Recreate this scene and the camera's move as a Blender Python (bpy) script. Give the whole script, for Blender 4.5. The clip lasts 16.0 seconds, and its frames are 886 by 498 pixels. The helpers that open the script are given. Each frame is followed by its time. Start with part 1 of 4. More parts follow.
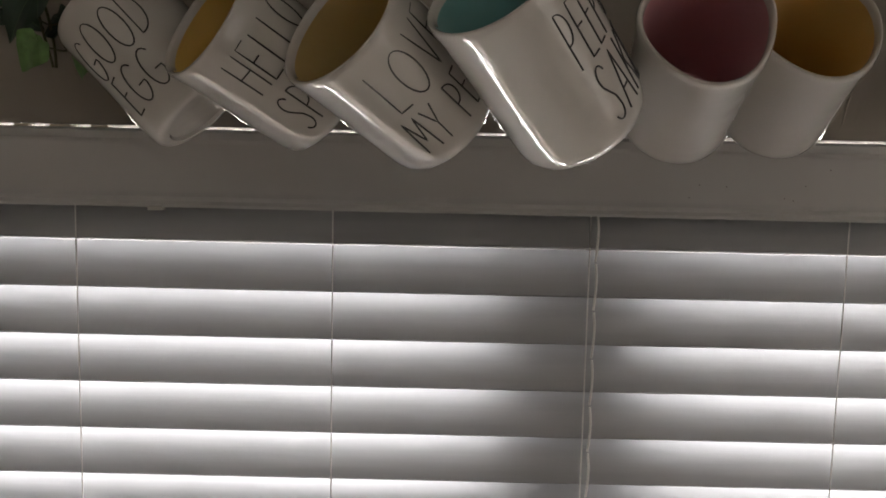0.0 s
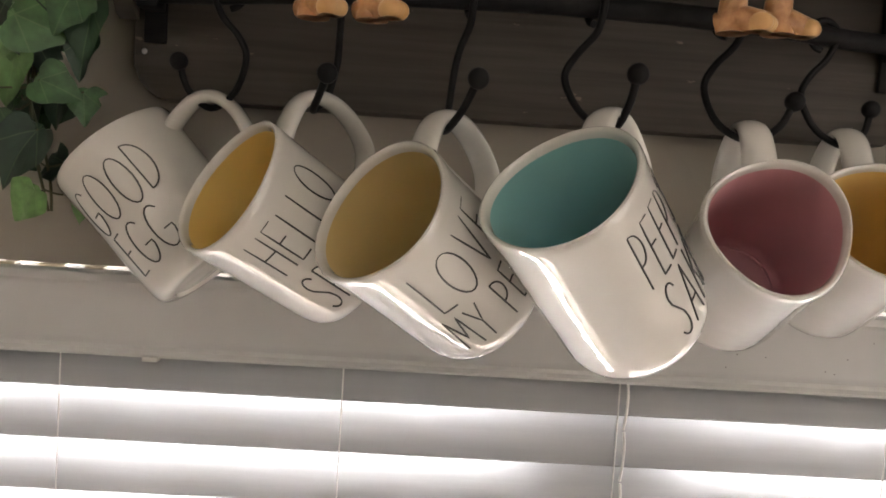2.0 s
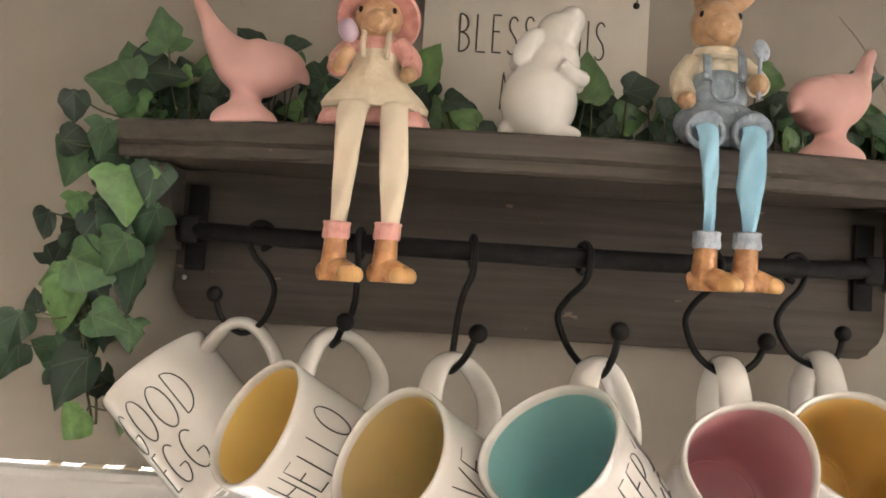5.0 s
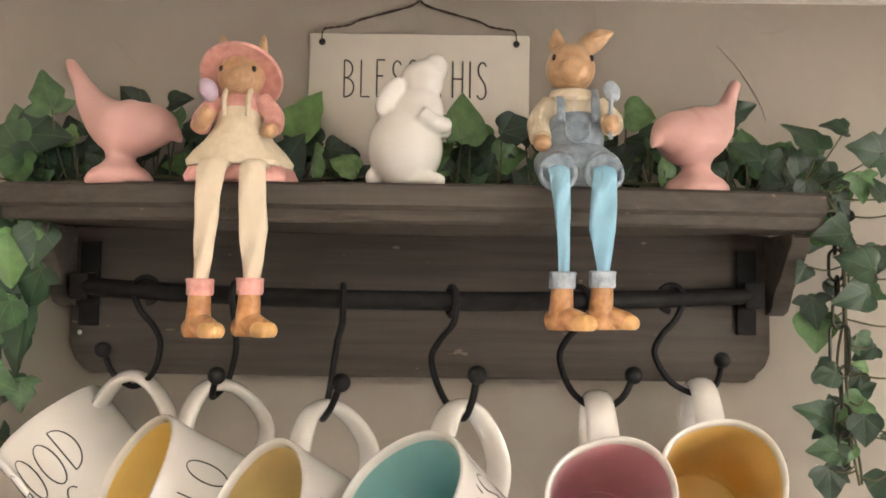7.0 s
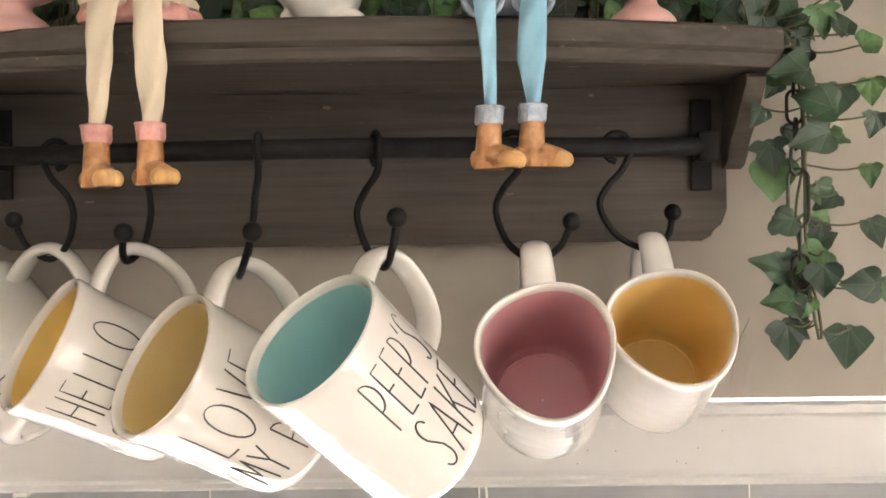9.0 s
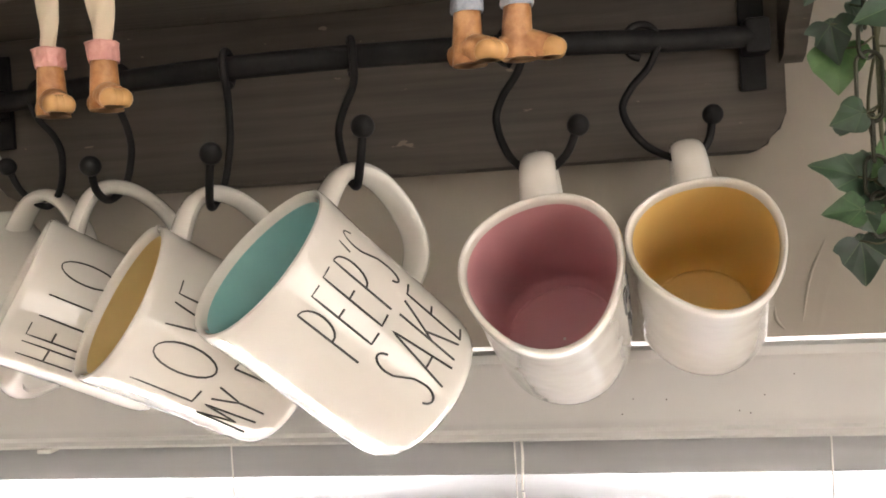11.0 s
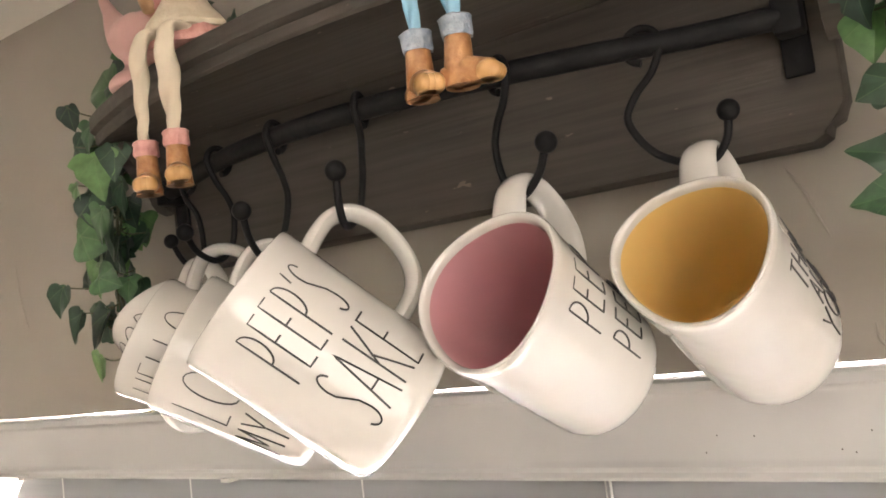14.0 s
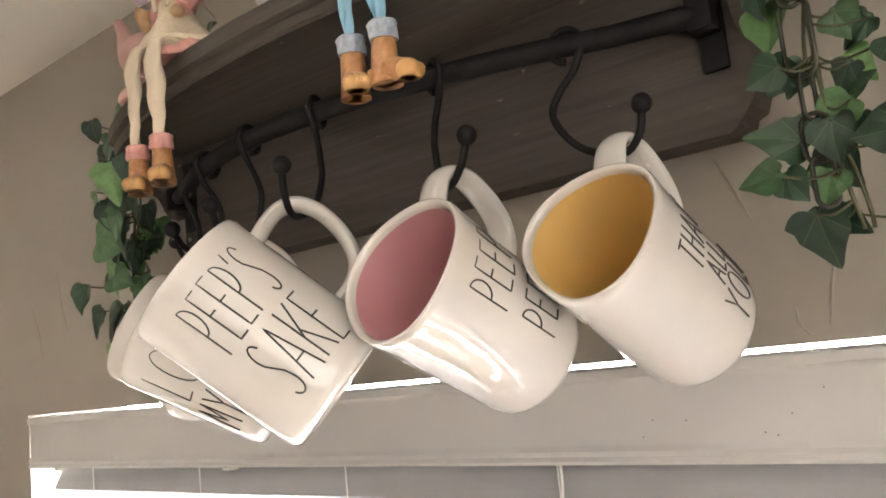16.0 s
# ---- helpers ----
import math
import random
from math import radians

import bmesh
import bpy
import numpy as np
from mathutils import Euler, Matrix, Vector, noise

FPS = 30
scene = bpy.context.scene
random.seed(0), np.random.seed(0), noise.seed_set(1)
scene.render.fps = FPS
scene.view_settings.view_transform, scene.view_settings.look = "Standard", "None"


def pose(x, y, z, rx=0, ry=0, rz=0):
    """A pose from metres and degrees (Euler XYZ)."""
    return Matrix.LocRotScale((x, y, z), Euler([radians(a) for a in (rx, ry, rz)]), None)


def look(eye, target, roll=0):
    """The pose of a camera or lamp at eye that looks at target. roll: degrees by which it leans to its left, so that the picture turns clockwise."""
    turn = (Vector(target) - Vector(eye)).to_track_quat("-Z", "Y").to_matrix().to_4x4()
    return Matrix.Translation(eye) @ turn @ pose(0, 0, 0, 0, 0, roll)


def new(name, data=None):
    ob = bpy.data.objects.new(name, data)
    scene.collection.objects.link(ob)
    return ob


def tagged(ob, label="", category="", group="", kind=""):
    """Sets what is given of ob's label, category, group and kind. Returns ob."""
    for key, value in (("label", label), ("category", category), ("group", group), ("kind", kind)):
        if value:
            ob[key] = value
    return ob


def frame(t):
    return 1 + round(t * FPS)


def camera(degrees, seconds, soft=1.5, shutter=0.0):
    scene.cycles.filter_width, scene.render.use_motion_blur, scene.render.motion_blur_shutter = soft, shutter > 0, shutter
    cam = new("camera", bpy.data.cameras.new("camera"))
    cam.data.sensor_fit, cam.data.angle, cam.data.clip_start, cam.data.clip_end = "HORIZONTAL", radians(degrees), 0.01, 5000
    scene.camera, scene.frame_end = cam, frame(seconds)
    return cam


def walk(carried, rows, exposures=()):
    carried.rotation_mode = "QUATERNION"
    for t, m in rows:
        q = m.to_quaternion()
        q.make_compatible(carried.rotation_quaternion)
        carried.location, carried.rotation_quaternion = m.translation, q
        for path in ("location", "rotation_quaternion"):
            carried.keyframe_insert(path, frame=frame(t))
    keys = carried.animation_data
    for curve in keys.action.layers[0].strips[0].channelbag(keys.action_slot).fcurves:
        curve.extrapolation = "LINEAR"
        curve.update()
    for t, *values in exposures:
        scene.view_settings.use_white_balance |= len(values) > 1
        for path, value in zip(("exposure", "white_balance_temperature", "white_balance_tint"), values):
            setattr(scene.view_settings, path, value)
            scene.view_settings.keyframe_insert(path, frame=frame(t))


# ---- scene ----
cam = camera(56.0, 16.0, soft=1.75)
METRES, EYE, TILT, LEAN, TURN = 1.0, 1.9, -6.3, -1.25, 0.3
ROWS = [
    (0.0, 0.0, 0.0, 0.0, 0.0, 0.0, -0.0),
    (0.5, -0.0099, -0.0031, 0.0355, 0.03, 1.18, -0.19),
    (1.0, -0.0173, 0.0155, 0.0656, -0.48, 2.09, -0.9),
    (1.5, -0.0367, 0.0412, 0.0871, -1.71, 2.63, -1.76),
    (2.0, -0.051, 0.0537, 0.1077, -2.35, 2.76, -2.14),
    (2.5, -0.0627, 0.0671, 0.1213, -3.12, 2.98, -2.23),
    (3.0, -0.0566, 0.0597, 0.1385, -3.37, 3.75, -2.0),
    (3.5, -0.0595, 0.0411, 0.1576, -2.86, 5.11, -2.05),
    (4.0, -0.0621, 0.0209, 0.1735, -1.71, 6.55, -2.44),
    (4.5, -0.0582, -0.0073, 0.1915, -0.99, 8.21, -2.62),
    (7.0, 0.0615, -0.0409, 0.2346, -0.09, 9.75, 0.4),
    (7.5, 0.0751, -0.0261, 0.2228, -0.4, 8.58, 0.93),
    (8.0, 0.0896, -0.0097, 0.2059, -0.51, 7.61, 1.41),
    (8.5, 0.1018, 0.004, 0.1859, -0.32, 6.62, 1.87),
    (9.0, 0.1171, 0.0151, 0.1684, 0.23, 5.84, 2.0),
    (9.5, 0.1343, 0.0346, 0.1562, 0.85, 5.23, 2.05),
    (10.0, 0.1509, 0.0599, 0.1445, 2.69, 4.56, 2.55),
    (12.5, 0.3159, 0.1485, 0.1188, 23.34, 7.3, 4.56),
    (13.0, 0.3573, 0.1664, 0.1112, 28.68, 8.65, 4.66),
    (13.5, 0.3914, 0.1713, 0.1048, 32.88, 10.26, 4.54),
    (14.0, 0.4237, 0.1738, 0.0904, 34.43, 11.1, 4.34),
    (14.5, 0.4642, 0.1853, 0.0792, 36.29, 11.82, 4.6),
    (15.0, 0.473, 0.1798, 0.0711, 38.46, 12.91, 4.4),
    (15.5, 0.497, 0.189, 0.0611, 38.95, 13.37, 3.93),
    (16.0, 0.5196, 0.2043, 0.0498, 39.75, 13.3, 3.1),
]
EXPOSURES = [(0.0, -1.2), (0.5, -0.68), (1.0, -0.13), (1.5, 0.35), (2.0, 0.5), (2.5, 0.65), (3.0, 0.77), (3.5, 1.0), (4.5, 1.4), (7.0, 1.78), (8.0, 2.0), (8.5, 1.83), (9.0, 1.65), (10.0, 1.3), (12.5, 1.33), (14.5, 1.37), (16.0, 1.17)]
walk(cam, [(t, pose(0, 0, EYE, TILT, LEAN, TURN) @ pose(METRES * x, METRES * y, METRES * z, 90 + pitch, roll, yaw)) for t, x, y, z, yaw, pitch, roll in ROWS], EXPOSURES)

# ---- light ----
world = bpy.data.worlds.new("world")
scene.world = world
world.use_nodes = True
sky = world.node_tree.nodes.new("ShaderNodeTexSky")
sky.sky_type, sky.sun_disc, sky.sun_elevation, sky.sun_rotation = "NISHITA", False, radians(40), radians(200)
world.node_tree.links.new(sky.outputs[0], world.node_tree.nodes["Background"].inputs[0])
world.node_tree.nodes["Background"].inputs[1].default_value = 0.05


def area_lamp(name, eye, target, w, h, watts, colour):
    d = bpy.data.lights.new(name, "AREA")
    d.shape, d.size, d.size_y, d.energy, d.color = "RECTANGLE", w, h, watts, colour
    ob = new(name, d)
    ob.matrix_world = look(eye, target)
    return ob


# unseen soft fill lamps, added to brighten the shelf: one from the right, one overhead
area_lamp("side_fill_light", (1.57, -0.75, 1.85), (0.0, -0.75, 1.9), 1.9, 1.05, 7.8, (1.0, 0.93, 0.855))
# added weak fill under the ceiling; no fitting hangs there
area_lamp("overhead_fill_light", (0.3, -1.1, 2.40), (0.3, -1.1, 0), 1.5, 1.5, 0.4, (1.0, 0.90, 0.80))


# ---- materials ----
def material(name, rough=0.5, metal=0.0):
    m = bpy.data.materials.new(name)
    m.use_nodes = True
    t = m.node_tree
    b = t.nodes["Principled BSDF"]
    b.inputs["Roughness"].default_value, b.inputs["Metallic"].default_value = rough, metal
    return m, t, b


def node(t, kind, **inputs):
    n = t.nodes.new(kind)
    for k, v in inputs.items():
        n.inputs[k.replace("_", " ")].default_value = v
    return n


def noise_node(t, scale, detail=4.0, stretch=(1, 1, 1), coord="Object"):
    c = t.nodes.new("ShaderNodeTexCoord")
    mp = t.nodes.new("ShaderNodeMapping")
    mp.inputs["Scale"].default_value = stretch
    n = node(t, "ShaderNodeTexNoise", Scale=scale, Detail=detail)
    t.links.new(c.outputs[coord], mp.inputs[0])
    t.links.new(mp.outputs[0], n.inputs[0])
    return n


def ramp(t, source, stops):
    r = t.nodes.new("ShaderNodeValToRGB")
    while len(r.color_ramp.elements) < len(stops):
        r.color_ramp.elements.new(0.5)
    for e, (p, c) in zip(r.color_ramp.elements, stops):
        e.position, e.color = p, (*c, 1)
    t.links.new(source, r.inputs[0])
    return r


def mottled(name, dark, light, scale, rough=0.5, bump=0.2, bump_scale=0, distance=0.001, stretch=(1, 1, 1), metal=0.0, detail=5.0):
    """Two-tone noise colour at one scale, relief at another."""
    m, t, b = material(name, rough, metal)
    n = noise_node(t, scale, detail, stretch)
    r = ramp(t, n.outputs["Fac"], [(0.3, dark), (0.7, light)])
    t.links.new(r.outputs[0], b.inputs["Base Color"])
    if bump:
        n2 = noise_node(t, bump_scale or scale * 4, 3.0, stretch)
        bp = node(t, "ShaderNodeBump", Strength=bump, Distance=distance)
        t.links.new(n2.outputs["Fac"], bp.inputs["Height"])
        t.links.new(bp.outputs[0], b.inputs["Normal"])
    return m


def chipped(m, colour, scale, threshold):
    """Small bare chips where the stain has worn through."""
    t = m.node_tree
    b = t.nodes["Principled BSDF"]
    base = b.inputs["Base Color"].links[0].from_socket
    n = noise_node(t, scale, 6.0, (0.5, 1.2, 1.2))
    k = ramp(t, n.outputs["Fac"], [(threshold, (0, 0, 0)), (threshold + 0.025, (1, 1, 1))])
    mix = t.nodes.new("ShaderNodeMix")
    mix.data_type = "RGBA"
    mix.inputs[7].default_value = (*colour, 1)
    t.links.new(k.outputs[0], mix.inputs[0])
    t.links.new(base, mix.inputs[6])
    t.links.new(mix.outputs[2], b.inputs["Base Color"])


def plaster():
    """Hand-trowelled paint: soft patches, fine grain and a few long trowel ridges."""
    m, t, b = material("wall_paint", 0.75)
    n = noise_node(t, 3.0, 3)
    r = ramp(t, n.outputs["Fac"], [(0.3, (0.27, 0.240, 0.209)), (0.7, (0.318, 0.286, 0.25))])
    t.links.new(r.outputs[0], b.inputs["Base Color"])
    fine = noise_node(t, 55, 4)
    long = noise_node(t, 5.0, 1.5)
    fold = node(t, "ShaderNodeMath")
    fold.operation = "PINGPONG"
    fold.inputs[1].default_value = 0.06
    t.links.new(long.outputs["Fac"], fold.inputs[0])
    edge = ramp(t, fold.outputs[0], [(0.0, (0.25, 0.25, 0.25)), (0.012, (0, 0, 0))])
    mixed = node(t, "ShaderNodeMath")
    mixed.operation = "MULTIPLY_ADD"
    mixed.inputs[1].default_value = 0.5
    t.links.new(fine.outputs["Fac"], mixed.inputs[0])
    t.links.new(edge.outputs[0], mixed.inputs[2])
    bp = node(t, "ShaderNodeBump", Strength=0.32, Distance=0.002)
    t.links.new(mixed.outputs[0], bp.inputs["Height"])
    t.links.new(bp.outputs[0], b.inputs["Normal"])
    return m


def leaf_material():
    m, t, b = material("ivy_leaf", 0.42)
    info = t.nodes.new("ShaderNodeObjectInfo")
    r = ramp(t, info.outputs["Random"], [(0.0, (0.009, 0.027, 0.015)), (0.52, (0.020, 0.056, 0.024)), (0.82, (0.058, 0.138, 0.043)), (1.0, (0.15, 0.285, 0.085))])
    c = t.nodes.new("ShaderNodeTexCoord")
    veins = None
    for ang in (0, 42, -42):
        d = t.nodes.new("ShaderNodeVectorMath")
        d.operation = "DOT_PRODUCT"
        d.inputs[1].default_value = (math.cos(radians(ang)), math.sin(radians(ang)), 0)
        t.links.new(c.outputs["Object"], d.inputs[0])
        a = t.nodes.new("ShaderNodeMath")
        a.operation = "ABSOLUTE"
        t.links.new(d.outputs["Value"], a.inputs[0])
        if veins is None:
            veins = a
        else:
            mn = t.nodes.new("ShaderNodeMath")
            mn.operation = "MINIMUM"
            t.links.new(veins.outputs[0], mn.inputs[0])
            t.links.new(a.outputs[0], mn.inputs[1])
            veins = mn
    v = ramp(t, veins.outputs[0], [(0.003, (1, 1, 1)), (0.018, (0, 0, 0))])
    n = noise_node(t, 3.0, 4)
    blot = ramp(t, n.outputs["Fac"], [(0.35, (0.65, 0.65, 0.65)), (0.7, (1.25, 1.25, 1.25))])
    mul = t.nodes.new("ShaderNodeMix")
    mul.data_type, mul.blend_type = "RGBA", "MULTIPLY"
    mul.inputs[0].default_value = 1
    t.links.new(r.outputs[0], mul.inputs[6])
    t.links.new(blot.outputs[0], mul.inputs[7])
    mix = t.nodes.new("ShaderNodeMix")
    mix.data_type = "RGBA"
    mix.inputs[7].default_value = (0.16, 0.24, 0.10, 1)
    half = node(t, "ShaderNodeMath")
    half.operation = "MULTIPLY"
    half.inputs[1].default_value = 0.22
    t.links.new(v.outputs[0], half.inputs[0])
    t.links.new(half.outputs[0], mix.inputs[0])
    t.links.new(mul.outputs[2], mix.inputs[6])
    t.links.new(mix.outputs[2], b.inputs["Base Color"])
    b.inputs["Transmission Weight"].default_value = 0.0
    bp = node(t, "ShaderNodeBump", Strength=0.3, Distance=0.01)
    t.links.new(veins.outputs[0], bp.inputs["Height"])
    t.links.new(bp.outputs[0], b.inputs["Normal"])
    return m


def ceramic(name, colour, rough=0.1, wob=0.25):
    """Glaze: glossy, with the slight waviness of hand-thrown ware."""
    m, t, b = material(name, rough)
    n = noise_node(t, 14, 2)
    r = ramp(t, n.outputs["Fac"], [(0.3, tuple(c * 0.93 for c in colour)), (0.7, colour)])
    t.links.new(r.outputs[0], b.inputs["Base Color"])
    w = noise_node(t, 26, 1.5)
    bp = node(t, "ShaderNodeBump", Strength=wob, Distance=0.0022)
    t.links.new(w.outputs["Fac"], bp.inputs["Height"])
    t.links.new(bp.outputs[0], b.inputs["Normal"])
    return m


def backdrop_material():
    m, t, b = material("daylight_backdrop")
    e = node(t, "ShaderNodeEmission", Color=(1.0, 0.955, 0.91, 1), Strength=SKY_GLOW)
    t.links.new(e.outputs[0], t.nodes["Material Output"].inputs[0])
    return m


SKY_GLOW = 46.0
WALL = plaster()
CEIL = mottled("ceiling_paint", (0.74, 0.71, 0.66), (0.80, 0.77, 0.72), 4, 0.85, 0.15, 60)
TRIM = mottled("white_trim_paint", (0.53, 0.525, 0.525), (0.57, 0.565, 0.565), 6, 0.38, 0.08, 40)
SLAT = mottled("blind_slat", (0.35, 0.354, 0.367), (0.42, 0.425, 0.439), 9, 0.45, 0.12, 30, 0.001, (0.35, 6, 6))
CORD = mottled("blind_cord", (0.78, 0.77, 0.74), (0.86, 0.85, 0.82), 90, 0.8, 0)
WOOD = mottled("weathered_wood", (0.054, 0.046, 0.039), (0.080, 0.069, 0.059), 11, 0.62, 0.3, 26, 0.0012, (0.6, 14, 14), detail=9)
chipped(WOOD, (0.17, 0.14, 0.11), 95, 0.70)
WOOD.node_tree.nodes["Principled BSDF"].inputs["Specular IOR Level"].default_value = 0.2
IRON = mottled("black_iron", (0.006, 0.006, 0.007), (0.014, 0.013, 0.013), 60, 0.55, 0.25, 220, 0.0006)
IRON.node_tree.nodes["Principled BSDF"].inputs["Specular IOR Level"].default_value = 0.12
WHITE = ceramic("white_glaze", (0.66, 0.637, 0.605), 0.03, 1.0)
WHITE.node_tree.nodes["Principled BSDF"].inputs["Specular IOR Level"].default_value = 0.45
WHITE.node_tree.nodes["Principled BSDF"].inputs["Coat Weight"].default_value = 1.0
WHITE.node_tree.nodes["Principled BSDF"].inputs["Coat IOR"].default_value = 1.65
WHITE.node_tree.nodes["Principled BSDF"].inputs["Coat Roughness"].default_value = 0.015
INK = mottled("black_lettering", (0.012, 0.012, 0.012), (0.03, 0.03, 0.03), 80, 0.4, 0)
PORCELAIN = ceramic("white_porcelain", (0.72, 0.705, 0.675), 0.12, 0.05)
PINK = mottled("pink_bisque", (0.54, 0.315, 0.29), (0.60, 0.36, 0.335), 12, 0.5, 0.15, 90)
PLATE = ceramic("sign_glaze", (0.62, 0.585, 0.525), 0.35, 0.05)
FUR = mottled("tan_resin", (0.40, 0.235, 0.12), (0.55, 0.36, 0.215), 135, 0.35, 0.7, 320, 0.0012)
BOOT = mottled("orange_boot", (0.30, 0.125, 0.045), (0.52, 0.28, 0.125), 120, 0.28, 0.7, 240, 0.0012)
CREAM = mottled("cream_resin", (0.60, 0.51, 0.37), (0.69, 0.61, 0.48), 120, 0.5, 0.7, 280, 0.0012)
CREAM_CLOTH = mottled("cream_cloth", (0.58, 0.50, 0.385), (0.68, 0.595, 0.465), 30, 0.85, 0.4, 320, 0.0008, (1, 1, 0.3))
ROSE = mottled("rose_resin", (0.58, 0.27, 0.24), (0.72, 0.40, 0.36), 150, 0.4, 0.7, 300, 0.0012)
DENIM = mottled("denim_resin", (0.17, 0.21, 0.26), (0.30, 0.35, 0.41), 150, 0.45, 0.7, 340, 0.0012)
CUFF = mottled("grey_cuff", (0.25, 0.30, 0.38), (0.42, 0.47, 0.54), 210, 0.45, 0.7, 400, 0.0012)
BLUE_CLOTH = mottled("light_blue_cloth", (0.21, 0.43, 0.58), (0.32, 0.545, 0.69), 30, 0.8, 0.4, 320, 0.0008, (1, 1, 0.3))
LILAC = mottled("lilac_resin", (0.42, 0.32, 0.42), (0.55, 0.45, 0.55), 60, 0.4, 0.2, 160)
EYE_BLACK = mottled("eye_black", (0.01, 0.01, 0.01), (0.02, 0.015, 0.015), 60, 0.2, 0)
LEAF = leaf_material()
STEM = mottled("ivy_stem", (0.035, 0.045, 0.02), (0.09, 0.085, 0.04), 60, 0.6, 0.3, 200)
CHAIN = mottled("chain_metal", (0.018, 0.02, 0.014), (0.05, 0.05, 0.035), 70, 0.4, 0.2, 200, metal=0.6)
WIRE = mottled("rusty_wire", (0.03, 0.022, 0.018), (0.09, 0.06, 0.045), 120, 0.6, 0.2, 300, metal=0.5)
FLOOR = mottled("floor_boards", (0.13, 0.105, 0.085), (0.20, 0.165, 0.135), 3, 0.5, 0.2, 20, 0.001, (1, 8, 1))
BACKDROP = backdrop_material()


# ---- mesh helpers ----
def mesh_of(bm, name, mats, smooth=True):
    me = bpy.data.meshes.new(name)
    bmesh.ops.recalc_face_normals(bm, faces=bm.faces)
    bm.to_mesh(me)
    bm.free()
    for m in mats if isinstance(mats, (list, tuple)) else [mats]:
        me.materials.append(m)
    if smooth:
        me.shade_smooth()
        me.set_sharp_from_angle(angle=radians(40))
    return me


def part(name, bm, mats, parent=None, label="", smooth=True):
    ob = new(name, mesh_of(bm, name, mats, smooth))
    if parent is not None:
        ob.parent = parent
    return tagged(ob, label)


def box(bm, x0, x1, y0, y1, z0, z1, bevel=0.0, mat=0):
    g = bmesh.ops.create_cube(bm, size=1)
    vs = g["verts"]
    for v in vs:
        v.co = Vector(((x0 + x1) / 2 + v.co.x * (x1 - x0), (y0 + y1) / 2 + v.co.y * (y1 - y0), (z0 + z1) / 2 + v.co.z * (z1 - z0)))
    fs = {f for v in vs for f in v.link_faces}
    for f in fs:
        f.material_index = mat
    if bevel:
        es = {e for v in vs for e in v.link_edges}
        bmesh.ops.bevel(bm, geom=list(es), offset=bevel, segments=2, affect="EDGES", profile=0.5)


def blob(bm, c, r, rot=(0, 0, 0), mat=0, seg=20):
    g = bmesh.ops.create_uvsphere(bm, u_segments=seg, v_segments=seg // 2 + 2, radius=1, matrix=pose(*c, *rot) @ Matrix.Diagonal((*r, 1)))
    for f in {f for v in g["verts"] for f in v.link_faces}:
        f.material_index = mat


def smooth_path(pts, n=6):
    """Catmull-Rom through the points."""
    p = [Vector(q) for q in pts]
    p = [2 * p[0] - p[1]] + p + [2 * p[-1] - p[-2]]
    out = []
    for i in range(1, len(p) - 2):
        for k in range(n):
            t = k / n
            out.append(0.5 * (2 * p[i] + (p[i + 1] - p[i - 1]) * t + (2 * p[i - 1] - 5 * p[i] + 4 * p[i + 1] - p[i + 2]) * t * t + (3 * p[i] - p[i - 1] - 3 * p[i + 1] + p[i + 2]) * t ** 3))
    out.append(p[-2])
    return out


def tube(bm, pts, radius, seg=8, mat=0, flat=1.0, side=None, closed=False):
    """A swept tube; radius a number or one per point (as a function of 0..1); flat squeezes it across `side`."""
    pts = [Vector(p) for p in pts]
    n = len(pts)
    rings, normal = [], Vector(side) if side else None
    for i, p in enumerate(pts):
        if closed:
            tang = (pts[(i + 1) % n] - pts[i - 1]).normalized()
        else:
            tang = (pts[min(i + 1, n - 1)] - pts[max(i - 1, 0)]).normalized()
        if normal is None:
            normal = tang.orthogonal()
        normal = (normal - tang * normal.dot(tang)).normalized()
        bi = tang.cross(normal)
        r = radius(i / (n - 1)) if callable(radius) else radius
        rings.append([bm.verts.new(p + r * (math.cos(a) * normal + flat * math.sin(a) * bi)) for a in (2 * math.pi * k / seg for k in range(seg))])
    m = n if closed else n - 1
    for i in range(m):
        a, b = rings[i], rings[(i + 1) % n]
        for k in range(seg):
            bm.faces.new((a[k], a[(k + 1) % seg], b[(k + 1) % seg], b[k])).material_index = mat
    if not closed:
        bm.faces.new(rings[0][::-1]).material_index = mat
        bm.faces.new(rings[-1]).material_index = mat


def lathe(bm, profile, seg=32, mat=0, m=Matrix(), wob=None, close_ends=True):
    """Turned round z: profile of (radius, height)."""
    rings = []
    for r, z in profile:
        ring = []
        for k in range(seg):
            a = 2 * math.pi * k / seg
            rr = r * (1 + wob(a, z)) if wob else r
            ring.append(bm.verts.new(m @ Vector((rr * math.cos(a), rr * math.sin(a), z))))
        rings.append(ring)
    for a, b in zip(rings, rings[1:]):
        for k in range(seg):
            bm.faces.new((a[k], a[(k + 1) % seg], b[(k + 1) % seg], b[k])).material_index = mat
    if close_ends:
        for ring in (rings[0], rings[-1]):
            bm.faces.new(ring).material_index = mat


def extrude_x(bm, outline, x0, x1, steps=1, shift=None):
    """A closed outline of (y, z) swept along x; shift(x) adds (dy, dz)."""
    rings = []
    for i in range(steps + 1):
        x = x0 + (x1 - x0) * i / steps
        dy, dz = shift(x) if shift else (0, 0)
        rings.append([bm.verts.new((x, y + dy, z + dz)) for y, z in outline])
    n = len(outline)
    for a, b in zip(rings, rings[1:]):
        for k in range(n):
            bm.faces.new((a[k], a[(k + 1) % n], b[(k + 1) % n], b[k]))
    bm.faces.new(rings[0][::-1])
    bm.faces.new(rings[-1])


